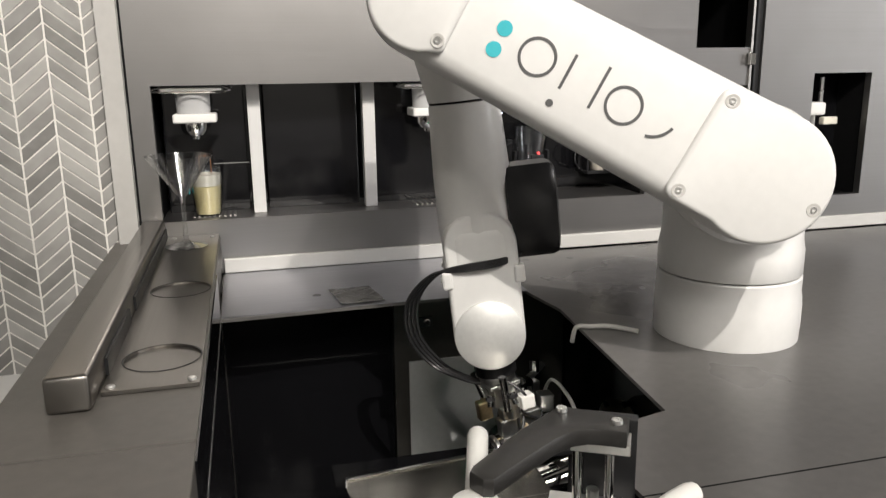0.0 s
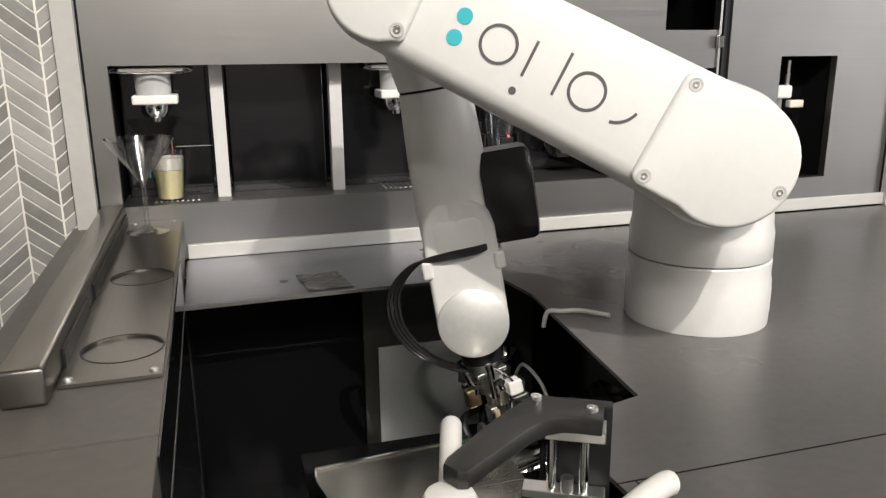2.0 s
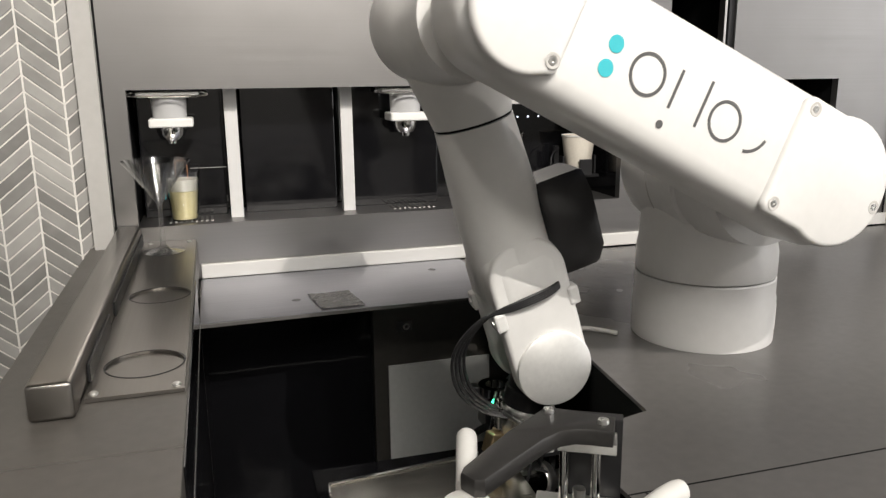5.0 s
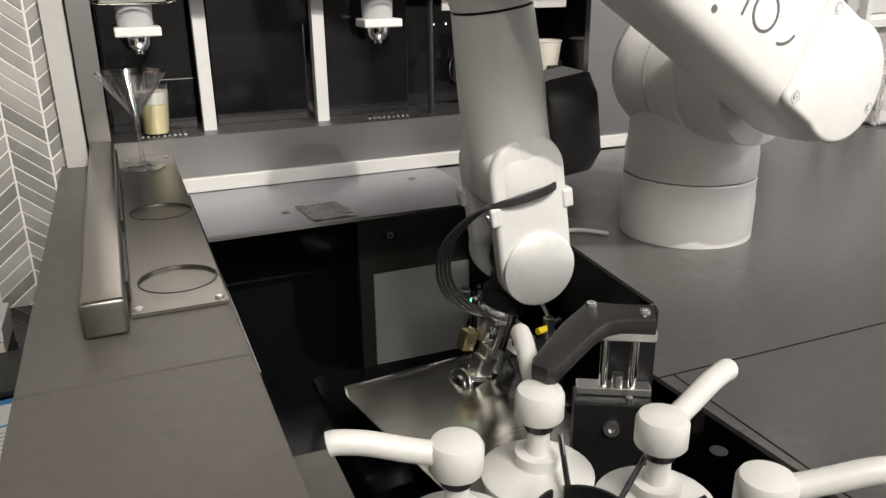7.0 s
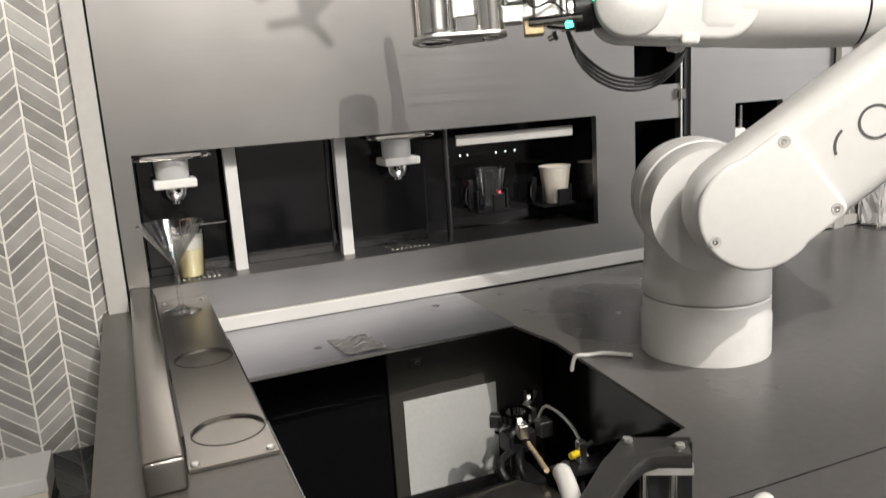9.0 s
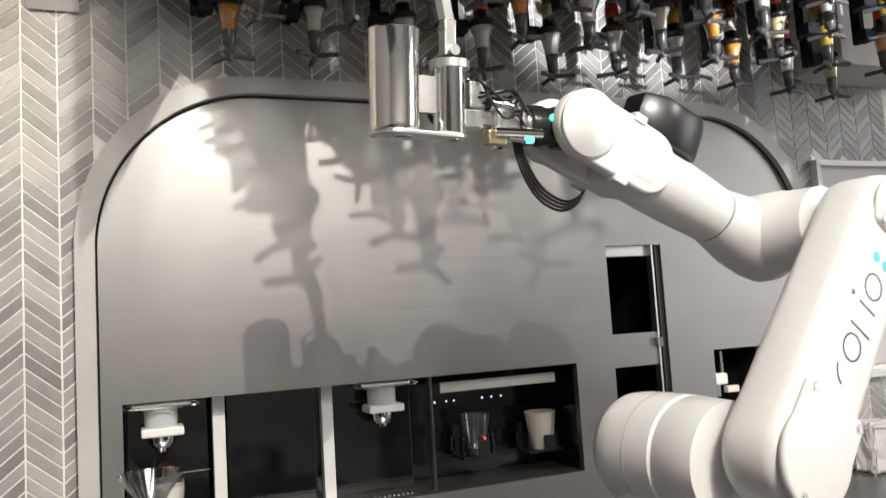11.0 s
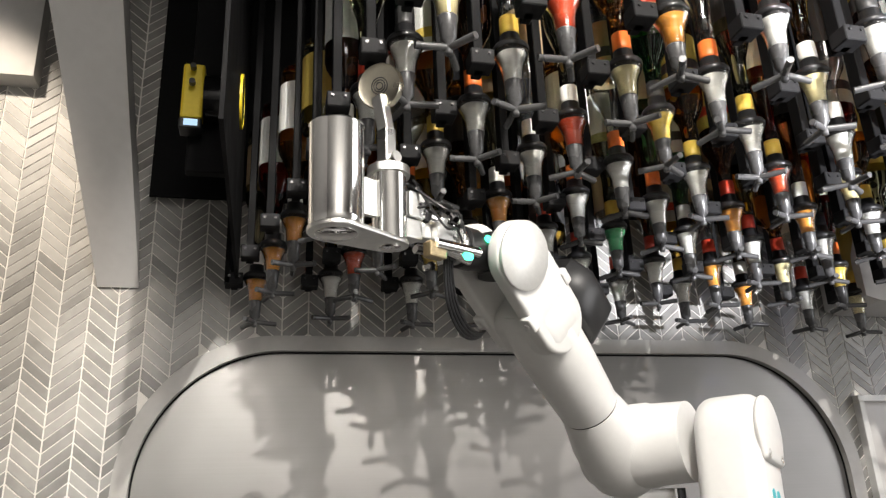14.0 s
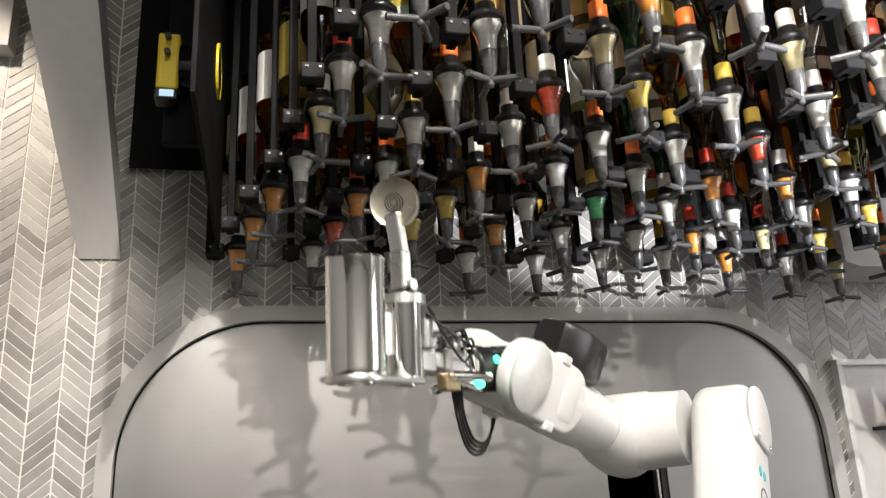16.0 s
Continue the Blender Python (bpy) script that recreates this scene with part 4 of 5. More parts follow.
def robot():
    r = thing("robot_arm", Matrix.Translation(BASE), "white six-axis robot arm bolted to the counter holding shakers", "robot arm")
    base = turned([(0, 0), (0.1155, 0), (0.116, 0.003), (0.116, 0.072), (0.114, 0.080), (0.1145, 0.1055), (0.113, 0.108), (0, 0.108)], 56)
    base = part("base", base, WHITE, r, "", 30)
    part("connector_panel", box(-0.02, -0.1165, 0.012, 0.01, -0.108, 0.06, 0.003), WHITE, base).matrix_basis = pose(0, 0, 0, 0, 0, 65)

    # turret: a column that carries the shoulder's level barrel
    t = turned([(0, 0.112), (0.1125, 0.1105), (0.114, 0.113), (0.114, 0.15), (0.111, 0.165), (0.109, 0.2), (0.108, 0.26), (0.09, 0.33), (0, 0.35)], 56)
    t = part("turret", t, WHITE, r, "", 40)
    bar = turned([(0, -0.105), (0.07, -0.103), (0.092, -0.094), (0.104, -0.072), (0.108, -0.04), (0.108, 0.06), (0.104, 0.064), (0.104, 0.07), (0.107, 0.076), (0.102, 0.15), (0, 0.15)], 56, Matrix.Translation((A1, 0, HS)) @ pose(0, 0, 0, -90, 0, 0))
    part("shoulder", bar, WHITE, t, "", 40)
    part("seam", turned([(0.1085, -0.002), (0.1092, 0.0), (0.1085, 0.002)], 48, Matrix.Translation((A1, 0.0, HS)) @ pose(0, 0, 0, -90, 0, 0)), FRAME_PAINT, t)
    part("boss", box(-0.09, -0.07, 0.125, 0.02, 0.0, 0.165, 0.01), WHITE, t).matrix_basis = pose(-0.02, -0.035, 0)

    # upper arm beside the turret, its covers cut straight across with a screw in each corner
    ua = part("upper_arm", merge(None, capsule(0.088, 0.076, L1 - 0.03, FACE - 0.122, FACE - 0.004, 0.030), Matrix.Translation((0.03, 0, 0))), WHITE, r, "", 40)
    shoulder = [(x + 0.03, y) for x, y in d_cover(0.084, 0.0875, 0.062, 0.015)]
    cover = part("cover", prism(shoulder, FACE - 0.01, FACE + 0.005, 0.007, None, None, 3), WHITE, ua, "white shoulder cover cut straight on one side", 40)
    elbow_cover = [(L1 - x, y) for x, y in d_cover(0.070, 0.042, 0.044, 0.012)]
    part("cover", prism(elbow_cover[::-1], FACE - 0.01, FACE + 0.004, 0.007, None, None, 3), WHITE, ua, "white elbow cover cut straight on one side", 40)
    for x, y in ((0.1175, 0.062), (0.1175, -0.062), (-0.040, 0.006), (L1 - 0.042, 0.040), (L1 - 0.042, -0.040)):
        part("screw_recess", turned([(0.0055, FACE + 0.0052), (0.0085, FACE + 0.0056), (0.009, FACE + 0.0052)], 16, pose(x, y, 0)), FRAME_PAINT, ua)
        part("screw", turned([(0, FACE + 0.0046), (0.0015, FACE + 0.0046), (0.002, FACE + 0.0062), (0.0042, FACE + 0.0062), (0.0048, FACE + 0.005), (0, FACE - 0.002)], 14, pose(x, y, 0)), MACHINED, ua)
    logo(ua)

    # elbow housing and fixed forearm tube
    e = part("elbow", turned([(0, -0.075), (0.045, -0.073), (0.068, -0.063), (0.079, -0.045), (0.082, -0.02), (0.082, 0.07), (0.079, 0.076), (0.076, 0.149), (0, 0.149)], 48), WHITE, r, "", 40)
    tubeb = along_x([(0, -0.083), (0.035, -0.08), (0.06, -0.065), (0.075, -0.035), (0.078, 0.0), (0.074, 0.06), (0.064, 0.11), (0.058, 0.141), (0, 0.141)], 44)
    part("forearm_root", merge(None, tubeb, Matrix.Translation((0, -A3, 0))), WHITE, e, "", 40)
    part("seam", merge(None, along_x([(0.0565, 0.1412), (0.0565, 0.1445), (0, 0.1445)], 44), Matrix.Translation((0, -A3, 0))), BLACK_MATT, e)

    # rolling forearm with a forked wrist
    fb = along_x([(0, 0.145), (0.058, 0.145), (0.061, 0.2), (0.064, 0.26), (0.065, 0.34), (0.063, 0.40), (0.05, 0.425), (0, 0.43)], 44)
    f = part("forearm", fb, WHITE, r, "", 40)
    part("yoke", box(0.33, -0.060, -0.066, L2 - 0.095, 0.060, 0.066, 0.03, 4), WHITE, f, "", 60)
    for s in (1, -1):
        b = capsule(0.060, 0.060, 0.15, 0.034, 0.064, 0.008)
        b = merge(None, b, Matrix.Translation((L2 - 0.15, 0, 0)))
        if s < 0:
            b = merge(None, b, Matrix.Diagonal((1, 1, -1, 1)))
        cheek = part("wrist_cheek", b, WHITE, f, "", 40)
        b = turned([(0, 0.0715), (0.056, 0.0715), (0.0590, 0.0690), (0.0590, 0.0645), (0, 0.0645)], 44)
        b = merge(None, b, Matrix.Translation((L2, 0, 0)) if s > 0 else Matrix.Translation((L2, 0, 0)) @ Matrix.Diagonal((1, 1, -1, 1)))
        part("wrist_disc", b, TURNED, f, "turned aluminium disc", 40)
        part("lug", box(L2 - 0.115, -0.068, s * 0.055 - 0.012, L2 - 0.085, -0.05, s * 0.055 + 0.012, 0.004), WHITE, f)
        part("lug", box(L2 - 0.115, 0.05, s * 0.055 - 0.012, L2 - 0.085, 0.068, s * 0.055 + 0.012, 0.004), WHITE, f)
        part("lug_screw", rod((L2 - 0.1, -0.0675, s * 0.055), (L2 - 0.1, -0.0705, s * 0.055), 0.005, 10), MACHINED, f)
    out = [(0.255, -0.035), (0.285, -0.06), (0.375, -0.06), (0.41, -0.03), (0.41, 0.02), (0.375, 0.05), (0.285, 0.05), (0.255, 0.03)]
    part("valve_box", prism(out, 0.05, 0.135, 0.012, Matrix(((1, 0, 0, 0), (0, 0, 1, 0), (0, 1, 0, 0), (0, 0, 0, 1)))), BLACK, f, "black faceted valve cover", 40)
    for k in range(4):
        o = 0.0068 * k
        c = tube([(L2 - 0.125, 0.066, 0.03), (L2 - 0.128 + o * 0.4, 0.03, 0.070), (L2 - 0.125 + o * 0.4, -0.03, 0.072), (L2 - 0.11, -0.075 - o * 0.5, 0.05), (L2 - 0.06, -0.115 - 0.9 * o, 0.02), (L2 + 0.01, -0.12 - o, 0.0), (L2 + 0.07, -0.085 - o, -0.006), (L2 + 0.10, -0.04, -0.006 + o), (L2 + 0.105, -0.015, 0.0)], 0.0028, 7)
        part("cable", c, BLACK, f, "black pneumatic hose")

    # tool: motor between the cheeks, flange, gripper and the two shakers
    tl = part("tool", along_x([(0, -0.035), (0.033, -0.035), (0.033, 0.06), (0.036, 0.062), (0.036, 0.09), (0, 0.09)], 32), BLACK, r, "", 40)
    part("axle", turned([(0, -0.0355), (0.033, -0.0355), (0.033, 0.0355), (0, 0.0355)], 28), BLACK, tl, "", 40)
    part("flange", along_x([(0, 0.091), (0.03, 0.091), (0.032, 0.094), (0.032, 0.103), (0.025, 0.105), (0, 0.105)], 28), MACHINED, tl, "", 40)
    part("led", rod((0.055, 0.033, 0.01), (0.055, 0.038, 0.012), 0.006, 12), GREEN_LED, tl, "green status light")
    gripper(tl)
    shakers(tl)
    return r


def gripper(tl):
    part("bracket", box(0.105, -0.03, -0.028, 0.113, 0.03, 0.03, 0.002), MACHINED, tl)
    part("cylinder", rod((0.112, -0.018, 0.012), (0.175, -0.018, 0.012), 0.011, 16), MACHINED, tl, "", 40)
    part("cylinder", rod((0.08, 0.036, -0.018), (0.17, 0.03, -0.018), 0.0085, 16), CHROME, tl, "", 40)
    part("cylinder", rod((0.09, -0.036, -0.006), (0.15, -0.04, -0.006), 0.007, 16), CHROME, tl, "", 40)
    part("valve_block", box(0.115, 0.0, -0.012, 0.16, 0.026, 0.022, 0.003), MACHINED, tl)
    part("valve_block", box(0.13, -0.05, 0.018, 0.155, -0.024, 0.044, 0.003), WHITE_PLASTIC, tl)
    part("valve_block", box(0.145, 0.01, -0.04, 0.18, 0.03, -0.014, 0.003), material("bronze_fitting", (0.45, 0.36, 0.22), 0.35, 1.0, 0.2, 40), tl)
    for y, z in ((0.034, 0.02), (-0.03, -0.03), (0.02, 0.034), (-0.044, 0.004)):
        part("fitting", rod((0.118, y, z), (0.135, y * 1.25, z * 1.2), 0.0055, 10), CHROME, tl)
        part("nut", rod((0.12, y * 1.05, z * 1.05), (0.126, y * 1.1, z * 1.1), 0.0085, 6), DARK_METAL, tl)
    rng = random.Random(5)
    for k in range(6):
        y0, z0 = rng.uniform(-0.03, 0.03), rng.uniform(-0.02, 0.03)
        c = tube([(0.10, y0, z0), (0.13, y0 * 1.6, z0 + 0.025), (0.165, y0 * 1.5 + 0.01, z0 + 0.02), (0.195, y0 * 0.6, 0.03 + 0.01 * k), (0.205, 0.012 * (k - 2.5), 0.07)], 0.0022, 6)
        part("hose", c, BLACK, tl)
    part("led", rod((0.098, 0.034, -0.028), (0.108, 0.036, -0.03), 0.006, 12), GREEN_LED, tl, "glowing green light")
    part("arm", box(0.16, -0.012, -0.006, 0.205, 0.012, 0.02, 0.003), MACHINED, tl)
    part("piston", rod((0.113, 0.012, 0.024), (0.172, 0.014, 0.030), 0.013, 18), CHROME, tl, "polished piston", 40)
    part("piston_collar", rod((0.140, 0.013, 0.027), (0.150, 0.0133, 0.028), 0.0155, 18), MACHINED, tl, "", 40)
    part("piston", rod((0.092, 0.026, -0.032), (0.138, 0.02, -0.022), 0.008, 14), CHROME, tl, "polished piston", 40)
    part("end_cap", rod((0.170, 0.0138, 0.0298), (0.178, 0.0142, 0.0306), 0.010, 6), DARK_METAL, tl)
    part("mount_block", box(SMALL - 0.062, -0.016, 0.022, SMALL - 0.030, 0.016, 0.066, 0.003), MACHINED, tl, "machined mounting block")
    for y in (-0.010, 0.010):
        part("mount_bolt", rod((SMALL - 0.046, y, 0.066), (SMALL - 0.046, y, 0.070), 0.004, 8), DARK_METAL, tl)
    clampring = turned([(0.0276, 0.084), (0.0335, 0.084), (0.0335, 0.097), (0.0276, 0.097)], 32, pose(SMALL, 0, 0), None, True)
    part("tin_clamp", clampring, MACHINED, tl, "machined ring round the small tin", 40)
    part("tin_web", box(SMALL + 0.026, -0.004, 0.01, BIG - 0.039, 0.004, 0.07, 0.001), MACHINED, tl, "thin web between the tins")
    for k in range(3):
        y = -0.032 - 0.003 * k
        loop = [(0.175, -0.02, 0.03), (SMALL - 0.02, y, 0.02 - 0.004 * k), (SMALL + 0.012, y - 0.004, 0.0 + 0.006 * k), (SMALL + 0.034, y, 0.045), (SMALL + 0.036, y + 0.006, 0.098 - 0.006 * k), (SMALL + 0.020, y + 0.004, 0.108)]
        part("loop_hose", tube(loop, 0.002, 6), BLACK, tl, "thin black hose loop")


def shakers(tl):
    """A large and a small polished tin, bound by a base plate, with a strainer lever above."""
    low, big, small = LOW, BIG, SMALL
    tin = turned([(0, low), (0.037, low), (0.0395, low + 0.004), (0.0400, low + 0.012), (0.0405, low + 0.158), (0.042, low + 0.16), (0.0405, low + 0.162), (0.0385, low + 0.16), (0.0378, low + 0.012), (0, low + 0.008)], 48, pose(big, 0, 0))
    part("large_tin", tin, CHROME, tl, "large polished steel shaker tin", 40)
    tin = turned([(0, low), (0.025, low), (0.0268, low + 0.004), (0.0272, low + 0.120), (0.0282, low + 0.122), (0.026, low + 0.122), (0.0255, low + 0.01), (0, low + 0.008)], 40, pose(small, 0, 0))
    part("small_tin", tin, CHROME, tl, "small polished steel tin", 40)
    plate = capsule(0.029, 0.042, big - small + 1e-4, low - 0.007, low + 0.001, 0.002)
    part("base_plate", merge(None, plate, Matrix.Translation((small, 0, 0))), MACHINED, tl, "machined base plate", 40)
    for x, r in ((big, 0.031), (small, 0.017)):
        part("base_disc", turned([(0, low - 0.011), (r * 0.8, low - 0.011), (r, low - 0.0085), (r, low - 0.0065), (0, low - 0.0065)], 36, pose(x, 0, 0)), CHROME, tl, "", 40)
    part("holder", box(0.18, -0.013, -0.012, SMALL, 0.013, 0.02, 0.003), MACHINED, tl)
    part("hinge", rod((SMALL, -0.022, 0.112), (SMALL, 0.022, 0.112), 0.009, 14), MACHINED, tl)
    part("lever", box(SMALL - 0.008, -0.012, 0.105, SMALL + 0.014, 0.012, 0.165, 0.003), MACHINED, tl)
    part("lever", box(-0.009, -0.012, 0.0, 0.009, 0.012, 0.062, 0.003), MACHINED, tl).matrix_basis = pose(SMALL + 0.003, 0, 0.16, 0, 12, 0)
    lid = turned([(0, 0.003), (0.03, 0.003), (0.036, 0.0), (0.038, 0.004), (0.038, 0.012), (0.033, 0.014), (0, 0.013)], 36)
    lid = part("strainer", lid, material("satin_brass_grey", (0.62, 0.58, 0.47), 0.3, 1.0, 0.08, 20), tl, "round satin metal strainer lid", 40)
    lid.matrix_basis = pose(SMALL + 0.022, 0.006, 0.235, 0, -78, 25)
    for k in range(3):
        part("hole_ring", turned([(0.005 + 0.004 * k, 0.0018), (0.0065 + 0.004 * k, 0.0018), (0.0065 + 0.004 * k, 0.0028), (0.005 + 0.004 * k, 0.0028)], 20, None, None, True), DARK_METAL, lid)


def logo(ua):
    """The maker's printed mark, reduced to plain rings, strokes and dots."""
    z = FACE - 0.0038

    def ring(x, y, ro, t=0.0045, a0=0, a1=360):
        b = bmesh.new()
        n = 36
        vs = [[b.verts.new((x + q * math.cos(radians(a0 + (a1 - a0) * i / n)), y + q * math.sin(radians(a0 + (a1 - a0) * i / n)), z)) for q in (ro - t, ro)] for i in range(n + 1)]
        for p, q in zip(vs, vs[1:]):
            b.faces.new((p[0], p[1], q[1], q[0]))
        got = bmesh.ops.extrude_face_region(b, geom=b.faces[:])
        for v in got["geom"]:
            if isinstance(v, bmesh.types.BMVert):
                v.co.z += 0.0006
        part("mark_ring", b, GREY_PRINT, ua, "dark grey printed stroke")

    def stroke(x0, y0, x1, y1, w=0.0045):
        d = Vector((x1 - x0, y1 - y0, 0))
        n = Vector((-d.y, d.x, 0)).normalized() * w / 2
        out = [(x0 + n.x, y0 + n.y), (x1 + n.x, y1 + n.y), (x1 - n.x, y1 - n.y), (x0 - n.x, y0 - n.y)]
        part("mark_stroke", prism(out, z, z + 0.0006), GREY_PRINT, ua, "dark grey printed stroke")

    def dot(x, y, r, mat, label):
        part("mark_dot", turned([(0, 0), (r, 0), (r, 0.0006), (0, 0.0006)], 28, pose(x, y, z)), mat, ua, label)
    dot(0.4032, -0.0109, 0.0098, TEAL, "teal printed dot")
    dot(0.4038, 0.0172, 0.0098, TEAL, "teal printed dot")
    ring(0.3515, 0.0007, 0.0245, 0.0038)
    stroke(0.3096, -0.0240, 0.3096, 0.0220, 0.0038)
    dot(0.3116, 0.0425, 0.0048, GREY_PRINT, "dark grey printed dot")
    stroke(0.2662, -0.0300, 0.2662, 0.0260, 0.0038)
    ring(0.2289, 0.0030, 0.0245, 0.0038)
    ring(0.1929, -0.0090, 0.034, 0.0038, 100, 165)


robot()

# ---- the bottle rack ----
LIQUIDS = {"clear": (0.9, 0.92, 0.92), "amber": (0.75, 0.30, 0.05), "gold": (0.85, 0.55, 0.08), "red": (0.45, 0.03, 0.02), "brown": (0.22, 0.07, 0.02), "green": (0.08, 0.35, 0.12), "pale": (0.75, 0.74, 0.45)}
BOTTLE_GLASS = {k: thin_glass("bottle_glass_clear", v) if k == "clear" else glass("bottle_glass_" + k, v, 0.02) for k, v in LIQUIDS.items()}
CONE = {k: material("measure_" + k, v, 0.3, 0, 0.06, 60, Transmission_Weight=0.12) for k, v in {"clear": (0.92, 0.92, 0.90), "amber": (0.95, 0.42, 0.08), "gold": (0.95, 0.70, 0.15), "pale": (0.95, 0.85, 0.5), "green": (0.15, 0.75, 0.35), "red": (0.85, 0.12, 0.05)}.items()}
LABELS = [material("label_" + n, c, 0.55, 0, 0.06, 30) for n, c in (("cream", (0.75, 0.70, 0.55)), ("white", (0.80, 0.80, 0.78)), ("black", (0.03, 0.03, 0.03)), ("mustard", (0.62, 0.46, 0.10)), ("tan", (0.50, 0.36, 0.20)))]
CAPS = [material("cap_" + n, c, 0.45, 0, 0.06, 30) for n, c in (("red", (0.65, 0.06, 0.03)), ("dark", (0.03, 0.03, 0.03)), ("gold", (0.70, 0.48, 0.08)), ("orange", (0.72, 0.16, 0.03)), ("white", (0.75, 0.74, 0.70)))]
CUP = thin_glass("clear_valve_cup", (0.97, 0.97, 0.96), 0.03)
VALVE = material("dark_grey_plastic", (0.09, 0.09, 0.092), 0.28, 0.25, 0.2, 40)
CLAMP = material("black_clamp", (0.016, 0.016, 0.017), 0.75, 0, 0.15, 40, Specular_IOR_Level=0.15)
BAR = material("bold_print", (0.06, 0.05, 0.05), 0.5, 0, 0.05, 30)


def valve_meshes():
    """The shared meshes of the pouring valves: three-armed nozzle, grey barrel, cone and cap ring."""
    made = {}
    nozzle = turned([(0, 0), (0.005, 0), (0.006, 0.004), (0.006, 0.018), (0.011, 0.022), (0.013, 0.05), (0.0145, 0.056), (0.0145, 0.058), (0, 0.058)], 16)
    for a in (90, 210, 330):
        d = Vector((math.cos(radians(a)), math.sin(radians(a)), 0))
        rod(d * 0.004 + Vector((0, 0, 0.011)), d * 0.047 + Vector((0, 0, 0.008)), 0.0052, 10, nozzle)
    cone = turned([(0, 0.0585), (0.0133, 0.0585), (0.0156, 0.082), (0.0186, 0.0925), (0.0236, 0.1035), (0, 0.1035)], 20)
    cup = turned([(0.0148, 0.0585), (0.0172, 0.082), (0.0205, 0.092), (0.0262, 0.104), (0.0285, 0.1085), (0.0272, 0.1085), (0.0250, 0.1045), (0.0192, 0.0925), (0.0160, 0.082), (0.0137, 0.0585)], 20)
    collar = turned([(0.0, 0.1085), (0.028, 0.1085), (0.0285, 0.116), (0.026, 0.12), (0.016, 0.126), (0.0155, 0.14), (0, 0.14)], 20)
    cap = turned([(0, 0.1405), (0.0148, 0.1405), (0.0152, 0.145), (0.0148, 0.172), (0, 0.172)], 18)
    shapes = {
        "tall": [(0, 0.1725), (0.0145, 0.1725), (0.0145, 0.195), (0.018, 0.215), (0.034, 0.245), (0.0375, 0.26), (0.0375, 0.43), (0.034, 0.44), (0, 0.436)],
        "square": [(0, 0.1725), (0.0145, 0.1725), (0.0145, 0.19), (0.020, 0.205), (0.040, 0.218), (0.043, 0.23), (0.043, 0.40), (0.040, 0.412), (0, 0.408)],
        "slim": [(0, 0.1725), (0.0145, 0.1725), (0.0145, 0.22), (0.0175, 0.25), (0.030, 0.29), (0.0325, 0.31), (0.0325, 0.46), (0.030, 0.468), (0, 0.464)],
    }
    for name, bm in (("nozzle", nozzle), ("measure", cone), ("cup", cup), ("collar", collar), ("cap", cap), *((k, turned(v, 24)) for k, v in shapes.items())):
        for f in bm.faces:
            f.smooth = True
        for e in bm.edges:
            if len(e.link_faces) == 2 and e.calc_face_angle(0) > radians(45):
                e.smooth = False
        bmesh.ops.recalc_face_normals(bm, faces=bm.faces)
        me = bpy.data.meshes.new(name)
        bm.to_mesh(me)
        bm.free()
        made[name] = me
    return made


def child(name, me, mat, parent, m=None):
    """A part on shared mesh data with a material of its own."""
    ob = new(name, me)
    if not me.materials:
        me.materials.append(mat)
    ob.material_slots[0].link = "OBJECT"
    ob.material_slots[0].material = mat
    ob.parent = parent
    if m is not None:
        ob.matrix_basis = m
    return ob


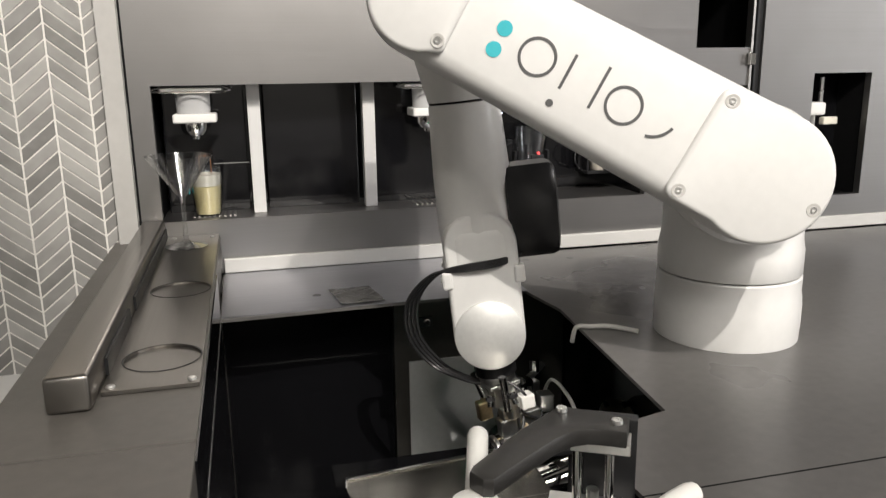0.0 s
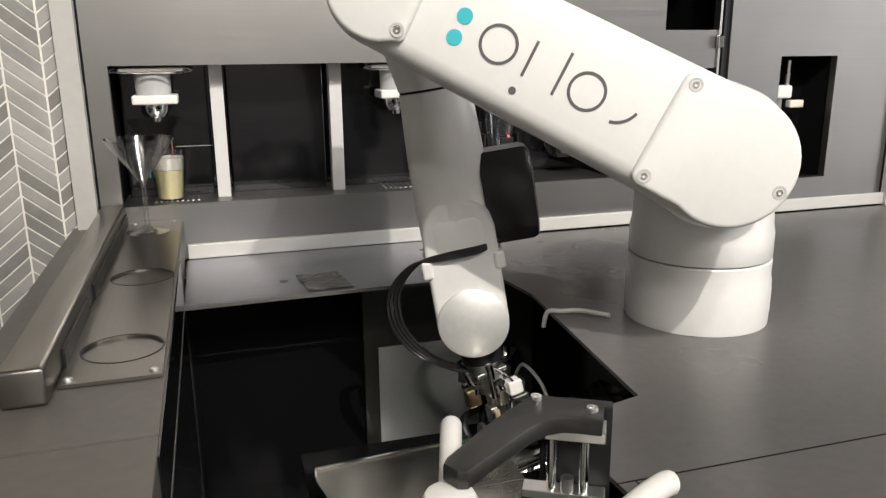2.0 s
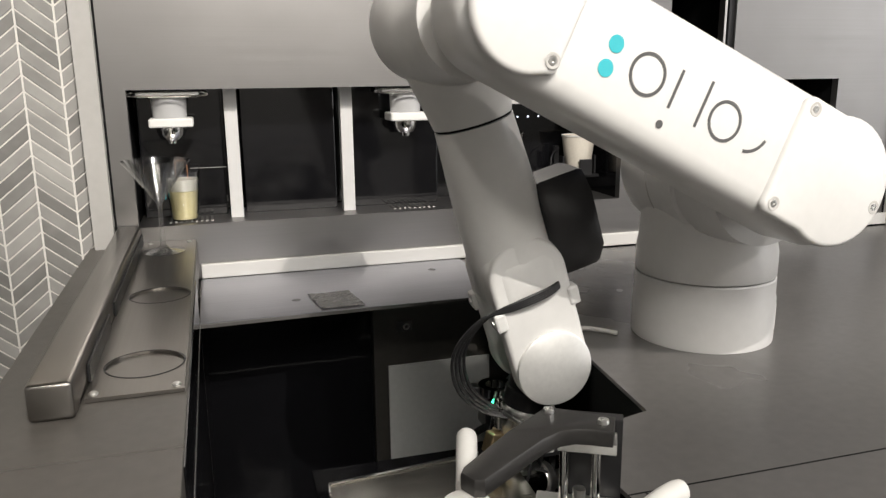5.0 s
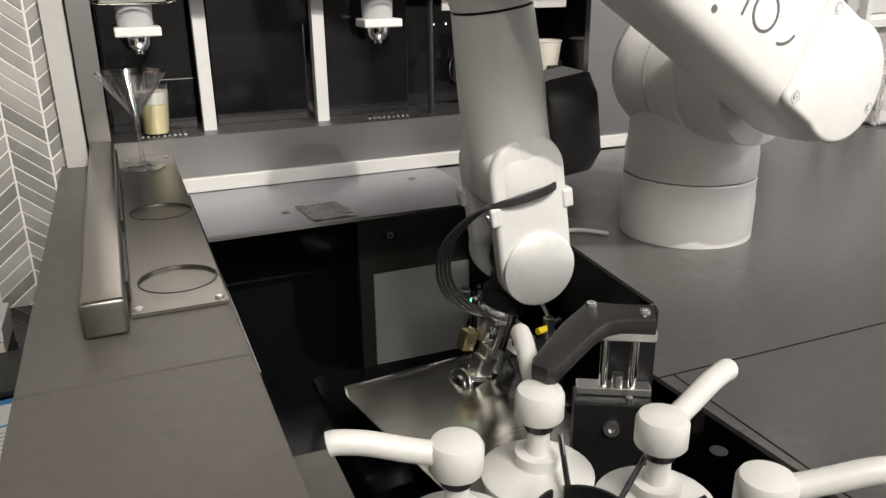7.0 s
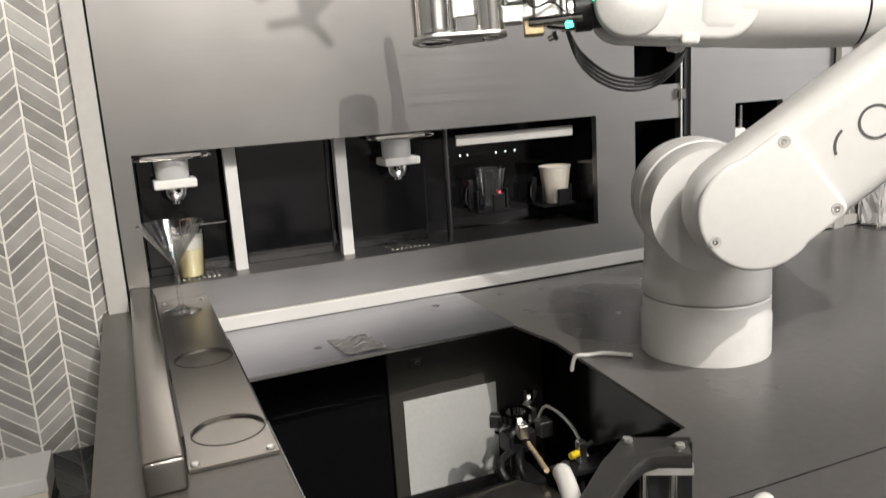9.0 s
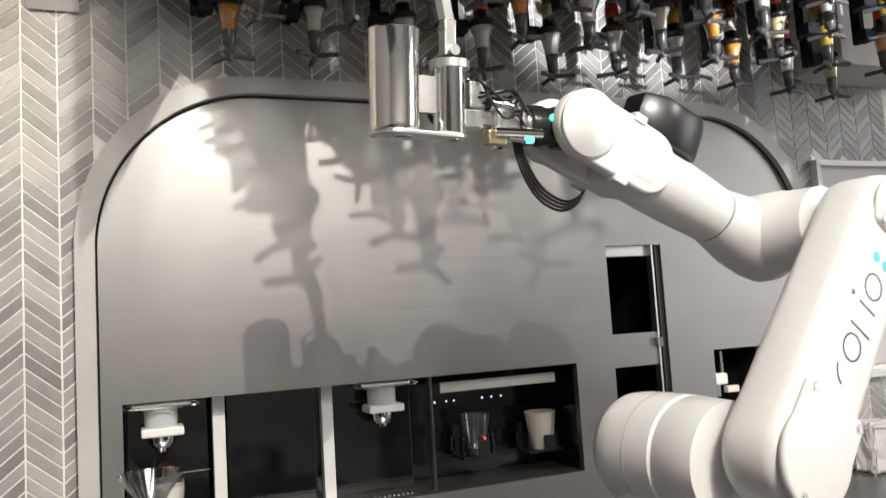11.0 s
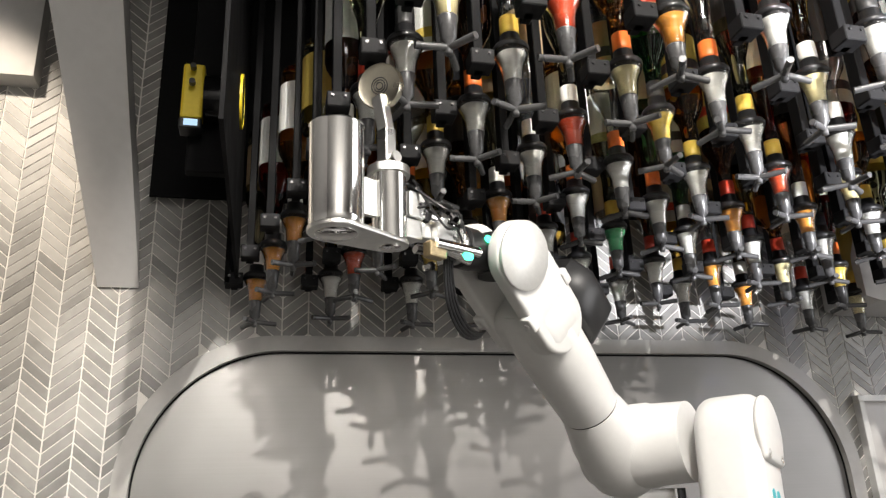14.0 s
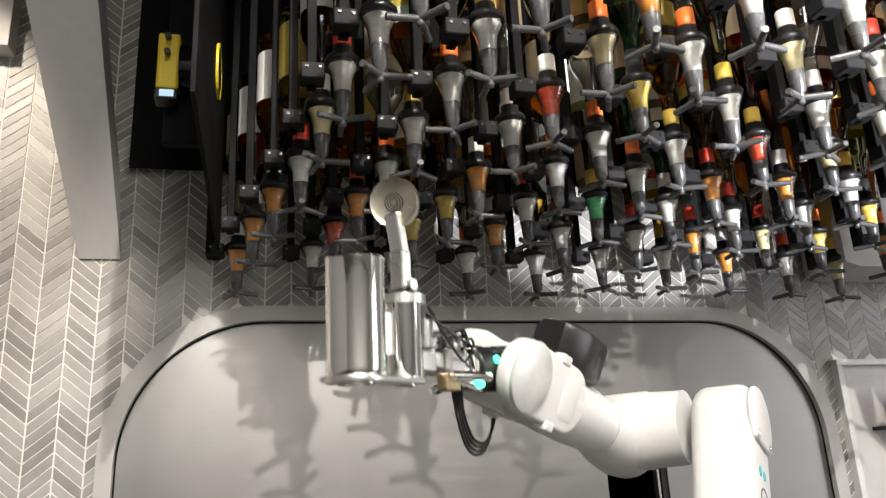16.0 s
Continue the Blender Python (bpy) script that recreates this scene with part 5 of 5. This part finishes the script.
def bottle_rack():
    made = valve_meshes()
    rng = random.Random(11)
    labels = {}
    for k, (r, z0, z1) in {"tall": (0.0379, 0.29, 0.40), "square": (0.0434, 0.26, 0.375), "slim": (0.0329, 0.33, 0.43)}.items():
        bm = turned([(r, z0), (r, z1)], 24)
        me = bpy.data.meshes.new("label")
        bm.to_mesh(me)
        bm.free()
        bm = turned([(r + 0.0004, z0 + 0.03), (r + 0.0004, z0 + 0.052)], 24)
        me2 = bpy.data.meshes.new("label_band")
        bm.to_mesh(me2)
        bm.free()
        labels[k] = (me, me2)
    words = {"amber": "amber", "gold": "golden", "clear": "clear", "red": "dark red", "brown": "dark brown", "green": "green", "pale": "pale yellow"}
    rail, box_mesh = None, None
    for row in range(8):
        y = -0.15 - 0.137 * row
        z = 2.056 + 0.028 * row
        for i in range(10):
            x = 0.24 + 0.2 * i + 0.043 * row + rng.uniform(-0.012, 0.012)
            if x > 2.3:
                continue
            liquid = rng.choice(["clear", "clear", "amber", "amber", "gold", "brown", "brown", "red", "pale", "green", "clear"])
            shape = rng.choice(["tall", "tall", "square", "slim"])
            cone = rng.choice(["clear", "clear", "clear", "clear", "clear", "pale", "gold", "amber", "red"]) if (row, i) != (2, 4) else "green"
            cap = rng.choice(CAPS)
            b = thing("spirit_bottle", pose(x, y + rng.uniform(-0.012, 0.012), z + rng.uniform(-0.012, 0.012), 0, 0, rng.choice([0, 20, -25, 60, 35])), "upturned %s spirit bottle in a black pouring valve" % words[liquid], "bottle", "spirit bottles")
            b.scale = (1.17, 1.17, 1.17)
            child("nozzle", made["nozzle"], VALVE, b)
            child("measure", made["measure"], CONE[cone], b)
            child("cup", made["cup"], CUP, b)
            child("collar", made["collar"], BLACK, b)
            child("cap", made["cap"], cap, b)
            child("body", made[shape], BOTTLE_GLASS[liquid], b)
            if rng.random() < 0.8:
                lab = child("label", labels[shape][0], rng.choice(LABELS), b)
                if rng.random() < 0.6:
                    child("label_band", labels[shape][1], rng.choice([BAR, CAPS[0], LABELS[3]]), b)
            # the hanger beside each bottle
            h = thing("rack_hanger", pose(x - 0.055, y + 0.02, z), "black steel hanger bar with a clamp block", "hanger", "rack hangers")
            if rail is None:
                bm = box(-0.010, -0.006, 0.10, 0.008, 0.026, 1.3, 0.0015, 1)
                rail = bpy.data.meshes.new("bar")
                bm.to_mesh(rail)
                bm.free()
                bm = box(-0.022, -0.03, 0.10, 0.022, 0.012, 0.132, 0.002, 1)
                box_mesh = bpy.data.meshes.new("clamp")
                bm.to_mesh(box_mesh)
                bm.free()
                bm = rod((0, -0.0295, 0.122), (0, -0.0325, 0.122), 0.003, 8)
                screws = bpy.data.meshes.new("screw")
                bm.to_mesh(screws)
                bm.free()
            child("bar", rail, BLACK_MATT, h)
            child("clamp", box_mesh, CLAMP, h)
            for sx in (-0.012, 0.012):
                child("screw", screws, BLACK, h).location.x = sx
    frame_ = thing("bottle_rack", None, "black steel frame under the ceiling that carries the hangers", "rack")
    for k in range(8):
        y = -0.13 - 0.137 * k
        part("beam", box(0.05, y - 0.012, 3.2, 2.6, y + 0.012, 3.26), BLACK_MATT, frame_)
    part("back_plate", box(-0.06, -0.04, 2.44, 2.02, -0.03, 3.25), BLACK_MATT, frame_)
    part("end_plate", box(0.16, -0.16, 2.16, 0.172, -0.10, 3.2), BLACK_MATT, frame_)
    # plate added to block the main spotlight and shade the panel's upper left
    side = prism([(-0.165, 2.17), (-0.94, 2.20), (-0.94, 3.2), (-0.165, 3.2)], 0.186, 0.194, 0, Matrix(((0, 0, 1, 0), (1, 0, 0, 0), (0, 1, 0, 0), (0, 0, 0, 1))))
    part("shading_plate", side, BLACK_MATT, frame_)
    part("top_plate", box(-0.1, -1.5, 3.262, 2.8, -0.02, 3.27), BLACK_MATT, frame_)


def overhead():
    tagged(part("soffit_west", box(-1.3, -0.07, 2.77, -0.388, -0.001, 3.59), PLASTER), "white plastered ceiling box above the tiles", "soffit", kind="structure")
    # raking white soffit from the wall towards the guests
    b = bmesh.new()
    pts = [(-0.172, -0.009, 2.184), (-0.068, -0.009, 2.184), (-0.27, -0.62, 2.9), (-0.09, -0.62, 2.9)]
    low = [b.verts.new(p) for p in (pts[0], pts[1], pts[3], pts[2])]
    top = [b.verts.new((v.co.x - 0.02, v.co.y, v.co.z + 0.25)) for v in low]
    b.faces.new(low), b.faces.new(top[::-1])
    for i in range(4):
        b.faces.new((low[i], low[(i + 1) % 4], top[(i + 1) % 4], top[i]))
    tagged(part("soffit", b, PLASTER), "white plastered raking soffit over the tiles", "soffit", kind="structure")
    g = part("soffit_end", prism([(2.03, 2.16), (2.08, 2.145), (2.5, 2.145), (2.5, 2.9), (2.03, 2.9)], 0.012, 0.2, 0, Matrix(((1, 0, 0, 0), (0, 0, -1, 0), (0, 1, 0, 0), (0, 0, 0, 1)))), PLASTER)
    tagged(g, "white plastered end panel beside the rack", "soffit", kind="structure")
    y = thing("safety_scanner", pose(0.10, -0.45, 2.5), "yellow and black laser safety scanner with a small screen", "scanner")
    part("bracket", box(-0.022, 0.0, -0.17, 0.075, 0.03, 0.70, 0.004), BLACK_MATT, y)
    part("body", box(-0.036, -0.05, -0.06, 0.012, -0.004, 0.08, 0.006), YELLOW, y, "yellow housing")
    part("panel", box(-0.037, -0.052, -0.086, 0.012, -0.004, -0.062, 0.003), BLACK, y)
    part("screen", box(-0.026, -0.0545, -0.082, 0.004, -0.053, -0.066), SCREEN, y, "small lit screen")
    part("window", turned([(0, -0.05), (0.045, -0.05), (0.048, 0.0), (0.045, 0.05), (0, 0.05)], 28, pose(0.057, -0.03, 0.0, 0, 90, 0) @ Matrix.Diagonal((1.2, 1.2, 0.85, 1))), BLACK_GLOSS, y, "curved black window", 40)
    part("ring", turned([(0.05, -0.006), (0.056, -0.006), (0.056, 0.006), (0.05, 0.006)], 28, pose(0.094, -0.03, 0.0, 0, 90, 0) @ Matrix.Diagonal((1.15, 1.15, 1, 1)), None, True), YELLOW, y, "yellow ring")
    for dz in (0.02, 0.06):
        part("knob", rod((-0.012, -0.06, dz), (-0.012, -0.075, dz), 0.007, 10), BLACK, y)


bottle_rack()
overhead()
tile_field()


def motions():
    arm = bpy.data.objects["robot_arm"]
    times = [r[0] for r in JOINTS]
    tracks = list(zip(*[r[1:] for r in JOINTS]))
    rows = {}
    for k in range(161):
        t = k / 10
        q = [glide(times, tr, t) for tr in tracks]
        for name, m in links(*q).items():
            rows.setdefault(name, []).append((t, m))
    for ob in arm.children:
        if ob.name in rows:
            walk(ob, rows[ob.name])


motions()
